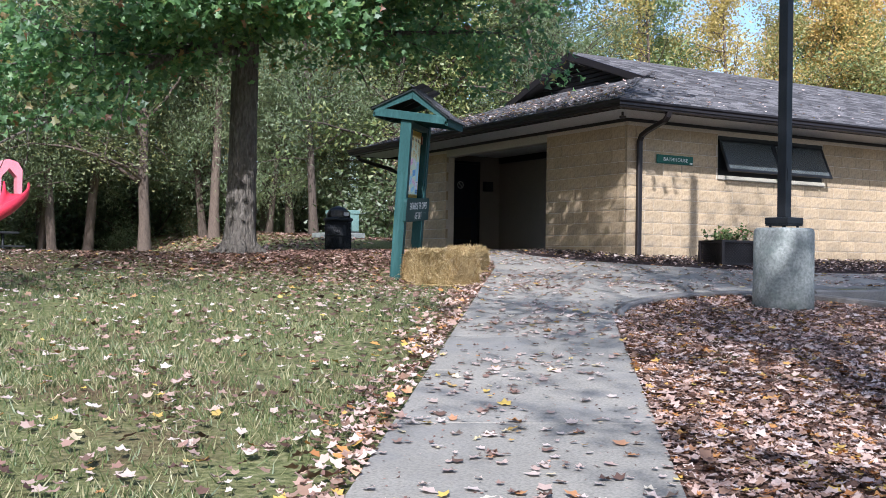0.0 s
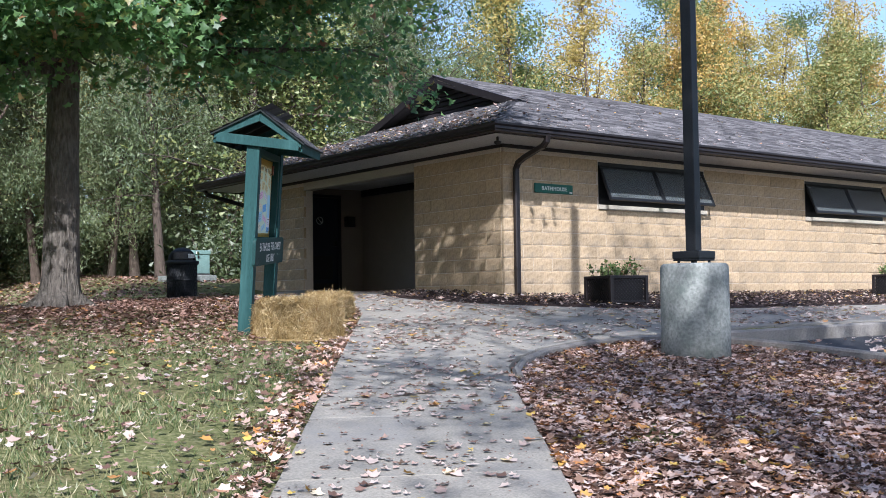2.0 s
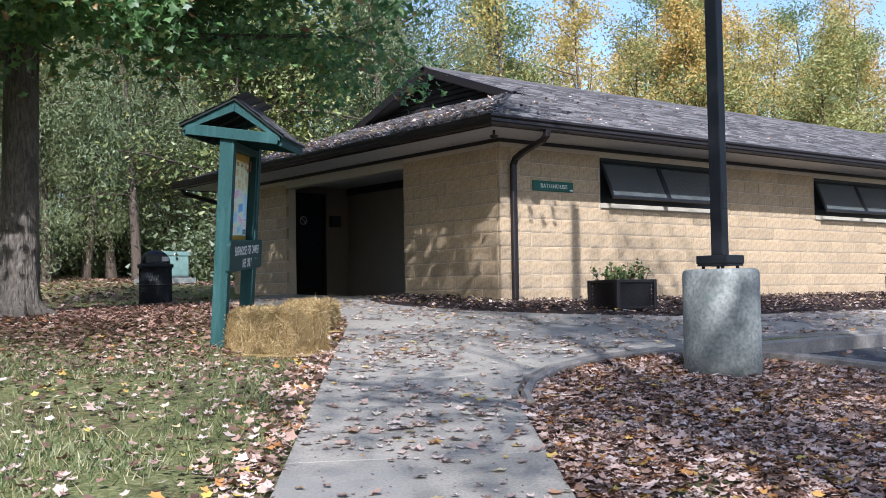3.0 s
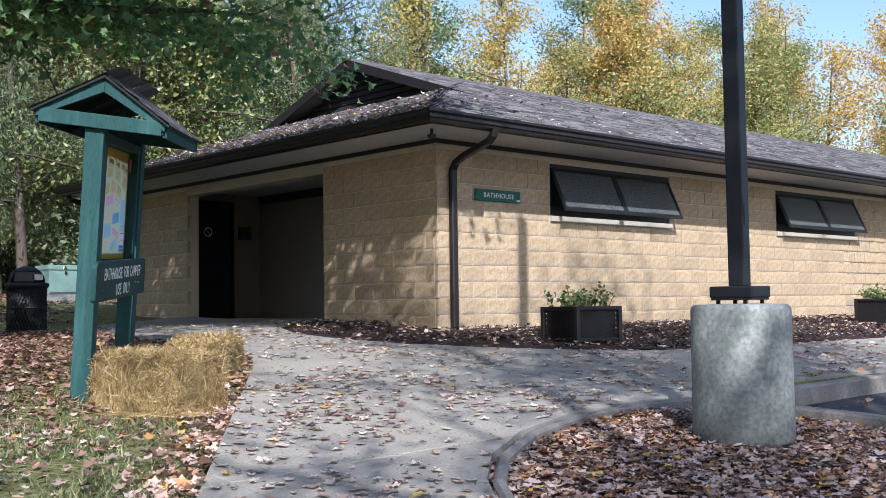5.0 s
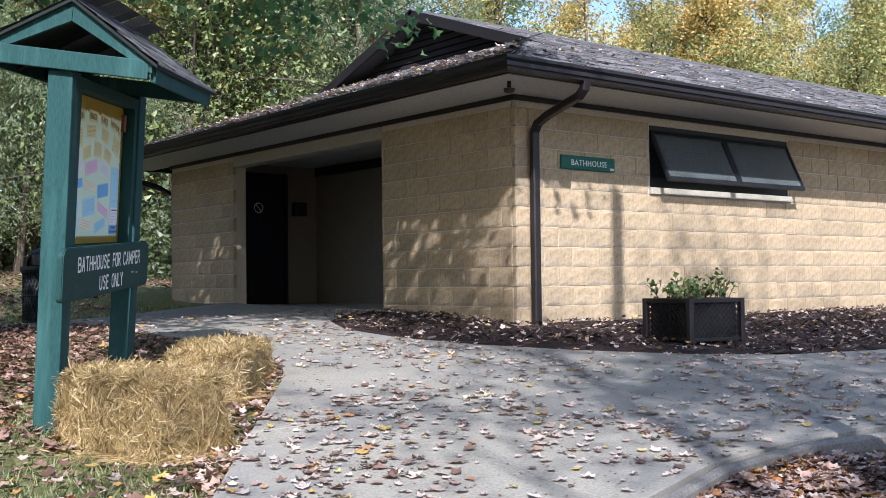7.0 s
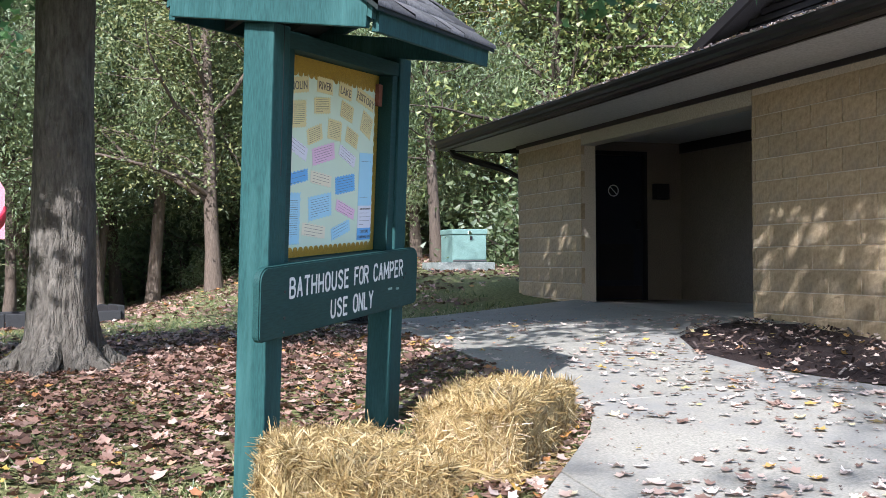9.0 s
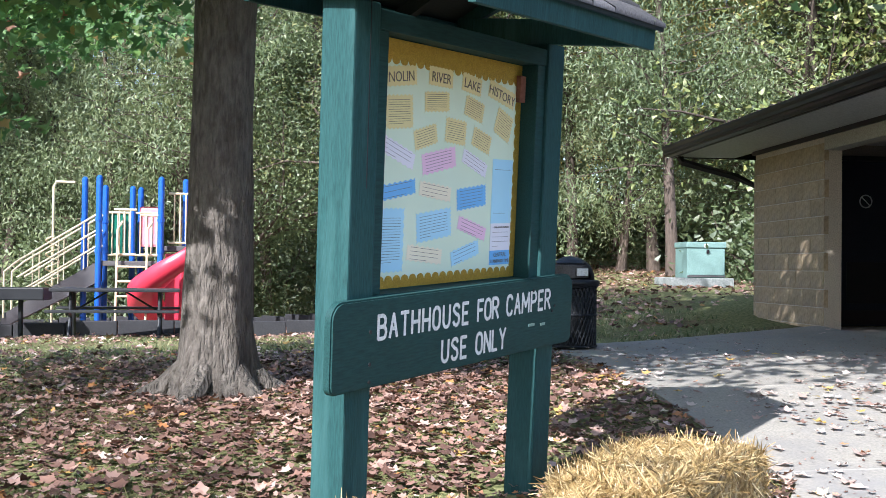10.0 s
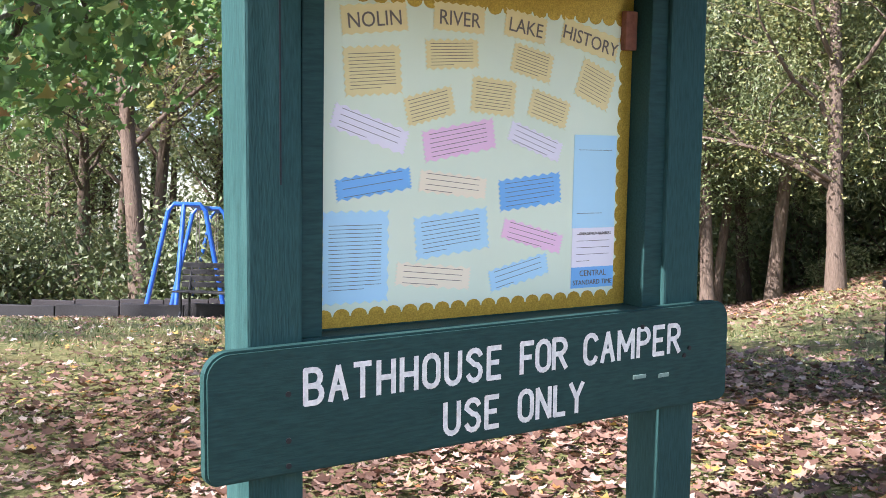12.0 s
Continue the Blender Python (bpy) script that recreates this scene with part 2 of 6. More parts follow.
def shingle_material():
    m = bpy.data.materials.new("shingle")
    m.use_nodes = True
    nt = m.node_tree
    b = nt.nodes["Principled BSDF"]
    geo = nt.nodes.new("ShaderNodeNewGeometry")
    base = ramp(nt, geo.outputs["Random Per Island"], [(0, (0.05, 0.047, 0.049)), (0.5, (0.1, 0.095, 0.098)), (1, (0.19, 0.18, 0.182))])
    grit = ramp(nt, noise_tex(nt, 90, 5), [(0.35, (0.55, 0.55, 0.55)), (0.65, (1.2, 1.2, 1.2))])
    nt.links.new(mixc(nt, 1.0, base, grit, "MULTIPLY"), b.inputs["Base Color"])
    b.inputs["Roughness"].default_value = 0.9
    return m


def glass_material(name, tint, rough):
    m = bpy.data.materials.new(name)
    m.use_nodes = True
    b = m.node_tree.nodes["Principled BSDF"]
    b.inputs["Base Color"].default_value = (*tint, 1)
    b.inputs["Roughness"].default_value = rough
    b.inputs["Transmission Weight"].default_value = 0.55
    b.inputs["IOR"].default_value = 1.5
    return m


M_SHINGLE = shingle_material()
M_GLASS = glass_material("frosted_glass", (0.15, 0.17, 0.175), 0.1)


# ---- building blocks ----
def part(name, bm, material, parent=None, label="", smooth=False):
    me = bpy.data.meshes.new(name)
    bm.to_mesh(me)
    bm.free()
    if smooth:
        me.polygons.foreach_set("use_smooth", [True] * len(me.polygons))
    me.materials.append(material)
    ob = new(name, me)
    ob.parent = parent
    if label:
        tagged(ob, label)
    return ob


def thing(name, m, label, category, group="", kind=""):
    ob = new(name)
    ob.empty_display_size = 0.2
    ob.matrix_world = m
    return tagged(ob, label, category, group, kind)


def box(bm, lo, hi, bevel=0.0, m=None):
    r = bmesh.ops.create_cube(bm, size=1.0)
    vs = r["verts"]
    for v in vs:
        v.co = Vector((lo[k] + (v.co[k] + 0.5) * (hi[k] - lo[k]) for k in range(3)))
    if bevel:
        es = list({e for v in vs for e in v.link_edges})
        out = bmesh.ops.bevel(bm, geom=es, offset=bevel, segments=2, affect="EDGES", profile=0.6)
        vs = list({v for f in out["faces"] for v in f.verts} | {v for v in vs if v.is_valid})
    if m:
        for v in vs:
            v.co = m @ v.co
    return bm


def bx(lo, hi, bevel=0.0, m=None):
    return box(bmesh.new(), lo, hi, bevel, m)


def tube(bm, pts, radii, seg=10, cap=True):
    """A round pipe or limb along points."""
    pts = [Vector(p) for p in pts]
    if not isinstance(radii, (list, tuple)):
        radii = [radii] * len(pts)
    rings, side = [], None
    for k, p in enumerate(pts):
        d = (pts[min(k + 1, len(pts) - 1)] - pts[max(k - 1, 0)]).normalized()
        side = d.orthogonal().normalized() if side is None else (side - d * side.dot(d)).normalized()
        up = d.cross(side)
        rings.append([bm.verts.new(p + (side * math.cos(a) + up * math.sin(a)) * radii[k]) for a in (2 * math.pi * j / seg for j in range(seg))])
    for a, b in zip(rings, rings[1:]):
        for j in range(seg):
            bm.faces.new((a[j], a[(j + 1) % seg], b[(j + 1) % seg], b[j]))
    if cap:
        bm.faces.new(rings[0][::-1])
        bm.faces.new(rings[-1])
    return bm


def tb(pts, radii, seg=10):
    return tube(bmesh.new(), pts, radii, seg)


def lathe(profile, seg=32):
    bm = bmesh.new()
    rings = [[bm.verts.new((r * math.cos(2 * math.pi * j / seg), r * math.sin(2 * math.pi * j / seg), z)) for j in range(seg)] for r, z in profile]
    for a, b in zip(rings, rings[1:]):
        for j in range(seg):
            bm.faces.new((a[j], a[(j + 1) % seg], b[(j + 1) % seg], b[j]))
    bm.faces.new(rings[0][::-1])
    bm.faces.new(rings[-1])
    return bm


def mesh_np(name, verts, tris, mat, parent=None, smooth=False):
    """A mesh from arrays of places and triangles."""
    me = bpy.data.meshes.new(name)
    verts, tris = np.asarray(verts, np.float32), np.asarray(tris, np.int32)
    me.vertices.add(len(verts))
    me.vertices.foreach_set("co", verts.ravel())
    me.loops.add(tris.size)
    me.loops.foreach_set("vertex_index", tris.ravel())
    me.polygons.add(len(tris))
    me.polygons.foreach_set("loop_start", np.arange(0, tris.size, 3, dtype=np.int32))
    me.polygons.foreach_set("loop_total", np.full(len(tris), 3, np.int32))
    me.update(calc_edges=True)
    if smooth:
        me.polygons.foreach_set("use_smooth", [True] * len(tris))
    me.materials.append(mat)
    ob = new(name, me)
    ob.parent = parent
    return ob


def scatter(template, tris, places, normals, sizes, spins, rng):
    """Copies of one small template laid at places, its z along the normals."""
    n = len(places)
    nz = normals / np.linalg.norm(normals, axis=1, keepdims=True)
    ref = np.where(np.abs(nz[:, 2:3]) < 0.9, np.array([[0, 0, 1.0]]), np.array([[1.0, 0, 0]]))
    ax = np.cross(ref, nz)
    ax /= np.linalg.norm(ax, axis=1, keepdims=True)
    ay = np.cross(nz, ax)
    c, s = np.cos(spins)[:, None], np.sin(spins)[:, None]
    ux, uy = ax * c + ay * s, ay * c - ax * s
    t = template[None] * sizes[:, None, None]
    t = np.concatenate([t[..., :2], t[..., 2:] * rng.uniform(0.2, 1.8, (n, 1, 1))], 2)
    v = places[:, None] + t[..., :1] * ux[:, None] + t[..., 1:2] * uy[:, None] + t[..., 2:] * nz[:, None]
    f = tris[None] + (np.arange(n) * len(template))[:, None, None]
    return v.reshape(-1, 3), f.reshape(-1, 3)


def maple_template():
    """A five-lobed leaf with a folded midrib, one unit long."""
    ang = np.radians([-90, -45, -18, 8, 50, 90, 130, 172, 198, 225])
    rad = np.array([0.14, 0.42, 0.28, 0.56, 0.34, 0.62, 0.34, 0.56, 0.28, 0.42])
    x, y = rad * np.cos(ang), rad * np.sin(ang)
    z = 0.5 * x * x + 0.25 * np.abs(x) * y - 0.2 * y * y
    v = np.concatenate([[(0, 0.02, 0.03)], np.stack([x, y, z], 1)])
    f = np.array([(0, k, k % 10 + 1) for k in range(1, 11)])
    return v, f


LEAF_V, LEAF_F = maple_template()
# dry leaves: fuller outline, rolled edges
_r = np.array([0.25, 0.48, 0.36, 0.54, 0.38, 0.6, 0.38, 0.54, 0.36, 0.47])
_a = np.radians([-90, -45, -18, 8, 50, 90, 130, 172, 200, 228])
DRY_F = np.array([(0, k, k % 10 + 1) for k in range(1, 11)])
DRY_V = np.array((1, 1, 0.65)) * np.concatenate([[(0, 0.02, 0.0)], np.stack([0.8 * _r * np.cos(_a), _r * np.sin(_a), 0.55 * (_r * np.cos(_a)) ** 2 + 0.2 * (_r * np.sin(_a)) ** 3 + 0.05 * np.sin(_a * 5)], 1)])
BLADE_V = np.array([(-0.5, 0, 0), (0.5, 0, 0.06), (0.06, 1.0, 0.16), (-0.35, 0.55, -0.1)]) * (0.55, 1, 1)
BLADE_F = np.array([(0, 1, 2), (0, 2, 3)])


def sheet_z(a, b, k=0.06):
    return -k * np.log(np.exp(-a / k) + np.exp(-b / k))


def ease(v):
    v = np.clip(v, 0, 1)
    return v * v * (3 - 2 * v)


def sunk_bed(x, y):
    """The leaf bed lies below the walk along its curved end."""
    return 0.055 * ease((x - 7.1) / 0.6) * ease((8.95 - y) / 0.3) * ease((y - 4.5) / 2) * ease((11.4 - x) / 0.3)


def ground_z(x, y):
    """Height of the lie of the land."""
    x, y = np.asarray(x, float), np.asarray(y, float)
    slope = 0.4756 + 0.0251 * np.clip(x, -12, 12.3) + 0.0849 * np.clip(y, -30, 60)
    back = np.clip(y - 17, 0, 30)
    level = 1.84 + 0.2 * ease((x - 5) / 5) + back * (-0.035 + 0.075 * ease((x - 6) / 7.5)) - 0.045 * np.clip(3 - x, 0, 14) * np.clip(back / 8, 0, 1)
    dip = 0.11 * np.exp(-((x - 7.2) ** 2 + (y - 11.0) ** 2) / 2.6)
    low = 0.16 * np.exp(-((x - 9.5) ** 2 / 8 + (y - 21) ** 2 / 22))
    cellar = 0.4 * ease((x - 12.7) / 0.4) * ease((y - 13.9) / 0.4) * ease((21.4 - y) / 0.4)
    return sheet_z(slope, level) - dip - low - cellar - sunk_bed(x, y)


def walk_z(x, y):
    """Top of the concrete, without the dip beside it."""
    x, y = np.asarray(x, float), np.asarray(y, float)
    return ground_z(x, y) + sunk_bed(x, y) + 0.11 * np.exp(-((x - 7.2) ** 2 + (y - 11.0) ** 2) / 2.6)


def in_lot(x, y):
    return (x > 11.05) & (y < 8.35)

# ---- ground, walk, beds ----
def axis(lo, hi, step, far):
    near = np.arange(lo, hi + step / 2, step)
    out = np.geomspace(1.0, far, 12)
    return np.concatenate([lo - out[::-1], near, hi + out])


def ground_sheet():
    xs, ys = axis(-8, 26, 0.34, 900), axis(-8, 44, 0.34, 900)
    X, Y = np.meshgrid(xs, ys, indexing="ij")
    rng = np.random.default_rng(3)
    Z = ground_z(X, Y) - 0.45 * in_lot(X + 0.15, Y - 0.15) + rng.normal(0, 0.006, X.shape)
    Z -= 0.05 * ((X > 12.6) & (Y > 13.5) & (Y < 21.3))
    n, m = X.shape
    idx = np.arange(n * m).reshape(n, m)
    a, b, c, d = idx[:-1, :-1].ravel(), idx[1:, :-1].ravel(), idx[1:, 1:].ravel(), idx[:-1, 1:].ravel()
    tris = np.concatenate([np.stack([a, b, c], 1), np.stack([a, c, d], 1)])
    ob = mesh_np("ground", np.stack([X.ravel(), Y.ravel(), Z.ravel()], 1), tris, M_GROUND, smooth=True)
    return tagged(ob, "worn green lawn with bare soil under the trees", "ground", kind="structure")


ground_sheet()


def clip_cell(poly, x0, y0, x1, y1):
    for ax, lim, sgn in ((0, x0, 1), (0, x1, -1), (1, y0, 1), (1, y1, -1)):
        out = []
        for k, p in enumerate(poly):
            q = poly[(k + 1) % len(poly)]
            pin, qin = sgn * (p[ax] - lim) >= 0, sgn * (q[ax] - lim) >= 0
            if pin:
                out.append(p)
            if pin != qin:
                t = (lim - p[ax]) / (q[ax] - p[ax])
                out.append((p[0] + t * (q[0] - p[0]), p[1] + t * (q[1] - p[1])))
        poly = out
        if len(poly) < 3:
            return []
    clean = [p for k, p in enumerate(poly) if math.dist(p, poly[k - 1]) > 1e-4]
    area = sum(p[0] * q[1] - q[0] * p[1] for p, q in zip(clean, clean[1:] + clean[:1]))
    return clean if len(clean) > 2 and abs(area) > 0.004 else []


def slab(poly, lift, depth, zf=walk_z, bevel=0.004):
    bm = bmesh.new()
    top = [bm.verts.new((x, y, float(zf(x, y)) + lift)) for x, y in poly]
    f = bm.faces.new(top)
    f.normal_update()
    if f.normal.z < 0:
        f.normal_flip()
    ext = bmesh.ops.extrude_face_region(bm, geom=[f])
    for v in ext["geom"]:
        if isinstance(v, bmesh.types.BMVert):
            v.co.z -= depth
    bmesh.ops.recalc_face_normals(bm, faces=bm.faces)
    if bevel:
        es = [e for e in bm.edges if abs(e.verts[0].co.z - float(zf(e.verts[0].co.x, e.verts[0].co.y)) - lift) < 1e-4 and abs(e.verts[1].co.z - float(zf(e.verts[1].co.x, e.verts[1].co.y)) - lift) < 1e-4]
        bmesh.ops.bevel(bm, geom=es, offset=bevel, segments=1, affect="EDGES")
    bmesh.ops.triangulate(bm, faces=bm.faces)
    return bm


DIR = (0.59, 0.807)
def left_edge(s):
    return (2.65 + s * DIR[0], 3.3 + s * DIR[1])
def right_edge(s):
    return (3.93 + s * DIR[0], 2.75 + s * DIR[1])


CURVE = [(7.37, 7.4), (7.62, 7.72), (8.06, 8.12), (8.68, 8.48), (9.4, 8.7), (10.2, 8.76), (11.2, 8.68), (36.0, 8.5)]
MULCH_EDGE = [(12.5, 15.66), (11.75, 15.35), (11.15, 14.75), (10.82, 13.95), (10.85, 13.2), (11.15, 12.45), (11.65, 11.75), (12.3, 11.1), (13.1, 10.75), (14.2, 10.6), (36.0, 10.5)]
walkway = thing("walkway", Matrix.Identity(4), "grey broom-finished concrete walk scattered with fallen leaves", "walkway", kind="structure")
for k in range(-7, 4):
    a, b = 1.5 * k - 0.3, 1.5 * k + 1.2
    part("panel", slab([left_edge(a + 0.004), right_edge(a + 0.004), right_edge(b - 0.004), left_edge(b - 0.004)], 0.03, 0.16), M_CONCRETE, walkway)
END = 1.5 * 3 + 1.2
plaza = [left_edge(END), left_edge(10.7), (9.22, 12.4), (9.22, 18.6), (12.52, 19.5)] + MULCH_EDGE + CURVE[::-1] + [right_edge(END)]
for i in range(2, 12):
    for j in range(3, 10):
        cell = clip_cell(plaza, 2.0 * i + 0.55 + 0.005, 2.1 * j + 0.005, 2.0 * (i + 1) + 0.55 - 0.005, 2.1 * (j + 1) - 0.005)
        if cell:
            part("panel", slab(cell, 0.03, 0.16), M_CONCRETE, walkway)
part("panel", slab([(26.55, 8.55), (36, 8.5), (36, 10.5), (26.55, 10.5)], 0.03, 0.16), M_CONCRETE, walkway)


def draped(name, poly, mat, lift, label, category, step=0.6, bump=0.0, zf=ground_z):
    bm = bmesh.new()
    f = bm.faces.new([bm.verts.new((x, y, 0)) for x, y in poly])
    f.normal_update()
    if f.normal.z < 0:
        f.normal_flip()
    xs, ys = [p[0] for p in poly], [p[1] for p in poly]
    for ax, lo, hi in ((0, min(xs), max(xs)), (1, min(ys), max(ys))):
        k = lo + step
        while k < min(hi, 40):
            no = [0, 0, 0]
            no[ax] = 1
            co = [0, 0, 0]
            co[ax] = k
            bmesh.ops.bisect_plane(bm, geom=bm.verts[:] + bm.edges[:] + bm.faces[:], plane_co=co, plane_no=no)
            k += step
    for v in bm.verts:
        v.co.z = float(zf(v.co.x, v.co.y)) + lift + bump * noise.noise(v.co * 3.1)
    bmesh.ops.triangulate(bm, faces=bm.faces)
    return tagged(part(name, bm, mat, None, "", True), label, category, kind="structure")


island = [right_edge(-11), right_edge(END)] + CURVE[1:6] + [(10.75, 8.25), (11.0, 7.7), (11.06, 7.0), (11.06, -8.0)]
draped("leaf_bed", island, M_BED, 0.012, "soil bed covered in brown fallen maple leaves", "garden bed", 0.7, 0.02)
mulch_poly = MULCH_EDGE[:-1] + [(34.0, 10.5), (34.0, 13.42), (12.52, 13.42)]
draped("mulch_bed", mulch_poly, M_MULCH, 0.03, "dark shredded bark mulch bed along the block wall", "mulch bed", 0.35, 0.03)
draped("road", [(11.2, -20.0), (60.0, -20.0), (60.0, 8.6), (11.2, 8.55)], M_ASPHALT, -0.12, "dark asphalt parking lot with scattered leaves", "parking lot", 2.0, 0.0, walk_z)


def curb_run(pts, w=0.15, up=0.05, down=0.3):
    bm = bmesh.new()
    rings = []
    for k, p in enumerate(pts):
        a, b = Vector(pts[max(k - 1, 0)]), Vector(pts[min(k + 1, len(pts) - 1)])
        d = (b - a).normalized()
        n = Vector((-d.y, d.x))
        z = float(walk_z(*p))
        rings.append([bm.verts.new((p[0] + n.x * o, p[1] + n.y * o, z + h)) for o, h in ((-w / 2, -down), (-w / 2, up - 0.02), (-w / 2 + 0.02, up), (w / 2 - 0.02, up), (w / 2, up - 0.02), (w / 2, -down))])
    for a, b in zip(rings, rings[1:]):
        for j in range(5):
            bm.faces.new((a[j], b[j], b[j + 1], a[j + 1]))
    bm.faces.new(rings[0])
    bm.faces.new(rings[-1][::-1])
    bmesh.ops.recalc_face_normals(bm, faces=bm.faces)
    return bm


tagged(part("curb", curb_run([(11.1, -8), (11.1, -4), (11.1, 0), (11.1, 4), (11.1, 6.6), (11.05, 7.4), (10.9, 8.0), (10.7, 8.4)]), M_CURB), "low weathered concrete curb round the leaf bed", "curb", kind="structure")
tagged(part("curb", curb_run([(11.3, 8.47), (14, 8.46), (20, 8.44), (36, 8.4)], 0.14, 0.035), M_CURB), "raised concrete curb edge of the sidewalk", "curb", kind="structure")
edge_pts = [(p[0] + 0.03, p[1] - 0.06) for p in CURVE[:6]] + [(11.2, 8.54)]
tagged(part("curb", curb_run(edge_pts, 0.07, 0.028), M_CURB), "curved concrete curb where the walk widens", "curb", kind="structure")

# ---- bathhouse ----
WX, WY, NY, EX = 12.5, 13.4, 21.4, 34.0
Z0, ROW = 1.707, 0.2025
TOP = 4.245
WIN = [(14.56, 17.25), (20.3, 23.1)]
SILL, HEAD = 3.33, 4.11


def structure(ob, label, category):
    return tagged(ob, label, category, kind="structure")


bm = bmesh.new()
for lo, hi in (((WX + 0.03, WY + 0.006, 1.5), (EX, WY + 0.2, SILL)), ((WX + 0.03, WY + 0.006, HEAD), (EX, WY + 0.2, TOP))):
    box(bm, lo, hi)
cuts = [WX + 0.03] + [v for w in WIN for v in w] + [EX]
for a, b in zip(cuts[::2], cuts[1::2]):
    box(bm, (a, WY + 0.006, SILL), (b, WY + 0.2, HEAD))
wall_south = structure(part("wall_south", bm, M_MORTAR), "sunlit tan split-face block wall with pale mortar", "wall")
bm = bmesh.new()
box(bm, (WX + 0.006, WY + 0.056, 1.5), (WX + 0.2, 15.688, TOP))
box(bm, (WX + 0.006, 19.342, 1.5), (WX + 0.2, NY - 0.03, TOP))
wall_west = structure(part("wall_west", bm, M_MORTAR), "tan split-face block wall shaded by the maple", "wall")
structure(part("wall_north", bx((WX + 0.03, NY - 0.03, 1.5), (EX, NY, TOP)), M_BLOCK), "tan block back wall of the bathhouse", "wall")
structure(part("wall_east", bx((EX - 0.2, WY + 0.2, 1.5), (EX, NY - 0.03, TOP)), M_BLOCK), "tan block end wall of the bathhouse", "wall")
structure(part("lintel", bx((WX - 0.004, 15.69, 4.05), (WX + 0.2, 19.34, TOP - 0.004), 0.004), M_LINTEL), "pale painted lintel over the entrance", "lintel")
# alcove behind the opening
structure(part("floor", bx((WX - 0.02, 14.9, 1.9), (14.6, 20.45, 2.055)), M_CONCRETE), "bare concrete floor of the entrance alcove", "floor")
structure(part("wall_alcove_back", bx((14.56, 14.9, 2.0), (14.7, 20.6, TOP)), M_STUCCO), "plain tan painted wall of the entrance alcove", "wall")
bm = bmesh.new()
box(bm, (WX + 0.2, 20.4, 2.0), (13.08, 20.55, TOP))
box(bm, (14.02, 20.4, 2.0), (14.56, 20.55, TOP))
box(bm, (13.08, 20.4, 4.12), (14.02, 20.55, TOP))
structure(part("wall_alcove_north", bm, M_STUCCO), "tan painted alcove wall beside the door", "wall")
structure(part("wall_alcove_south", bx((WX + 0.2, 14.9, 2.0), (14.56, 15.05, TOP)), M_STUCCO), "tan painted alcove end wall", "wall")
structure(part("ceiling", bx((WX + 0.2, 14.9, TOP), (14.7, 20.6, TOP + 0.06)), M_SOFFIT), "pale flat ceiling of the entrance alcove", "ceiling")
structure(part("trim", bx((14.53, 15.05, 4.1), (14.557, 20.39, TOP - 0.003)), M_BRONZE), "dark trim at the top of the alcove wall", "trim")

door = thing("door_1", pose(13.55, 20.42, 2.055), "closed navy steel door with a louvre at its foot", "door", kind="structure")
part("door_leaf", bx((-0.42, 0.02, 0.01), (0.42, 0.065, 2.0), 0.004), M_DOOR, door)
for lo, hi in (((-0.47, -0.03, 0), (-0.425, 0.1, 2.06)), ((0.425, -0.03, 0), (0.47, 0.1, 2.06)), ((-0.425, -0.03, 2.005), (0.425, 0.1, 2.06))):
    part("door_frame", bx(lo, hi, 0.004), M_BLACK, door)
part("louvre", bx((-0.27, 0.008, 0.28), (0.27, 0.02, 0.78), 0.003), M_BLACK, door, "dark louvred vent panel")
part("door_handle", bx((0.3, -0.05, 0.98), (0.36, 0.02, 1.1), 0.01), M_BLACK, door)
part("kick_plate", bx((-0.4, 0.012, 0.03), (0.4, 0.02, 0.2), 0.002), M_BRONZE, door)
nosmoke = thing("no_smoking_sign", pose(13.52, 20.438, 3.57), "small round white no-smoking symbol on the door", "sign")
bm = bmesh.new()
tube(bm, [(0.075 * math.cos(a), 0, 0.075 * math.sin(a)) for a in np.linspace(0, 2 * math.pi, 25)], 0.008, 6)
part("ring", bm, M_WHITE, nosmoke)
part("bar", tb([(-0.05, 0, 0.05), (0.05, 0, -0.05)], 0.007, 6), M_WHITE, nosmoke)
dispenser = thing("wall_box", pose(14.21, 20.4, 3.56), "small black metal box fixed beside the door", "wall box")
part("body", bx((-0.11, -0.1, -0.11), (0.11, 0, 0.11), 0.008), M_BLACK, dispenser)
part("cover", bx((-0.09, -0.106, -0.09), (0.09, -0.1, 0.09), 0.003), M_PLASTIC, dispenser)
hook = thing("wall_tap", pose(14.55, 16.9, 2.55), "small dark hose tap on the alcove wall", "tap")
part("spout", tb([(0, 0, 0), (-0.05, 0, 0), (-0.08, 0, -0.03), (-0.08, 0, -0.1)], 0.012, 8), M_BRONZE, hook)
part("handle", tb([(-0.05, -0.03, 0.03), (-0.05, 0.03, 0.03)], 0.008, 8), M_BRONZE, hook)

# eaves: fascia, gutter, soffit, frieze
OX, OY, OYN = 11.65, 12.55, 22.25
bm = bmesh.new()
box(bm, (OX + 0.02, OY + 0.02, 4.25), (EX, WY + 0.03, 4.275))
box(bm, (OX + 0.02, WY + 0.03, 4.25), (WX + 0.03, OYN - 0.02, 4.275))
structure(part("soffit", bm, M_SOFFIT), "pale grey panelled soffit under the eaves", "soffit")
gutter_profile = [(0.0, 4.245), (-0.02, 4.245), (-0.075, 4.255), (-0.08, 4.28), (-0.1, 4.29), (-0.1, 4.325), (-0.125, 4.35), (-0.125, 4.38), (-0.11, 4.38), (-0.105, 4.36), (0.0, 4.34)]


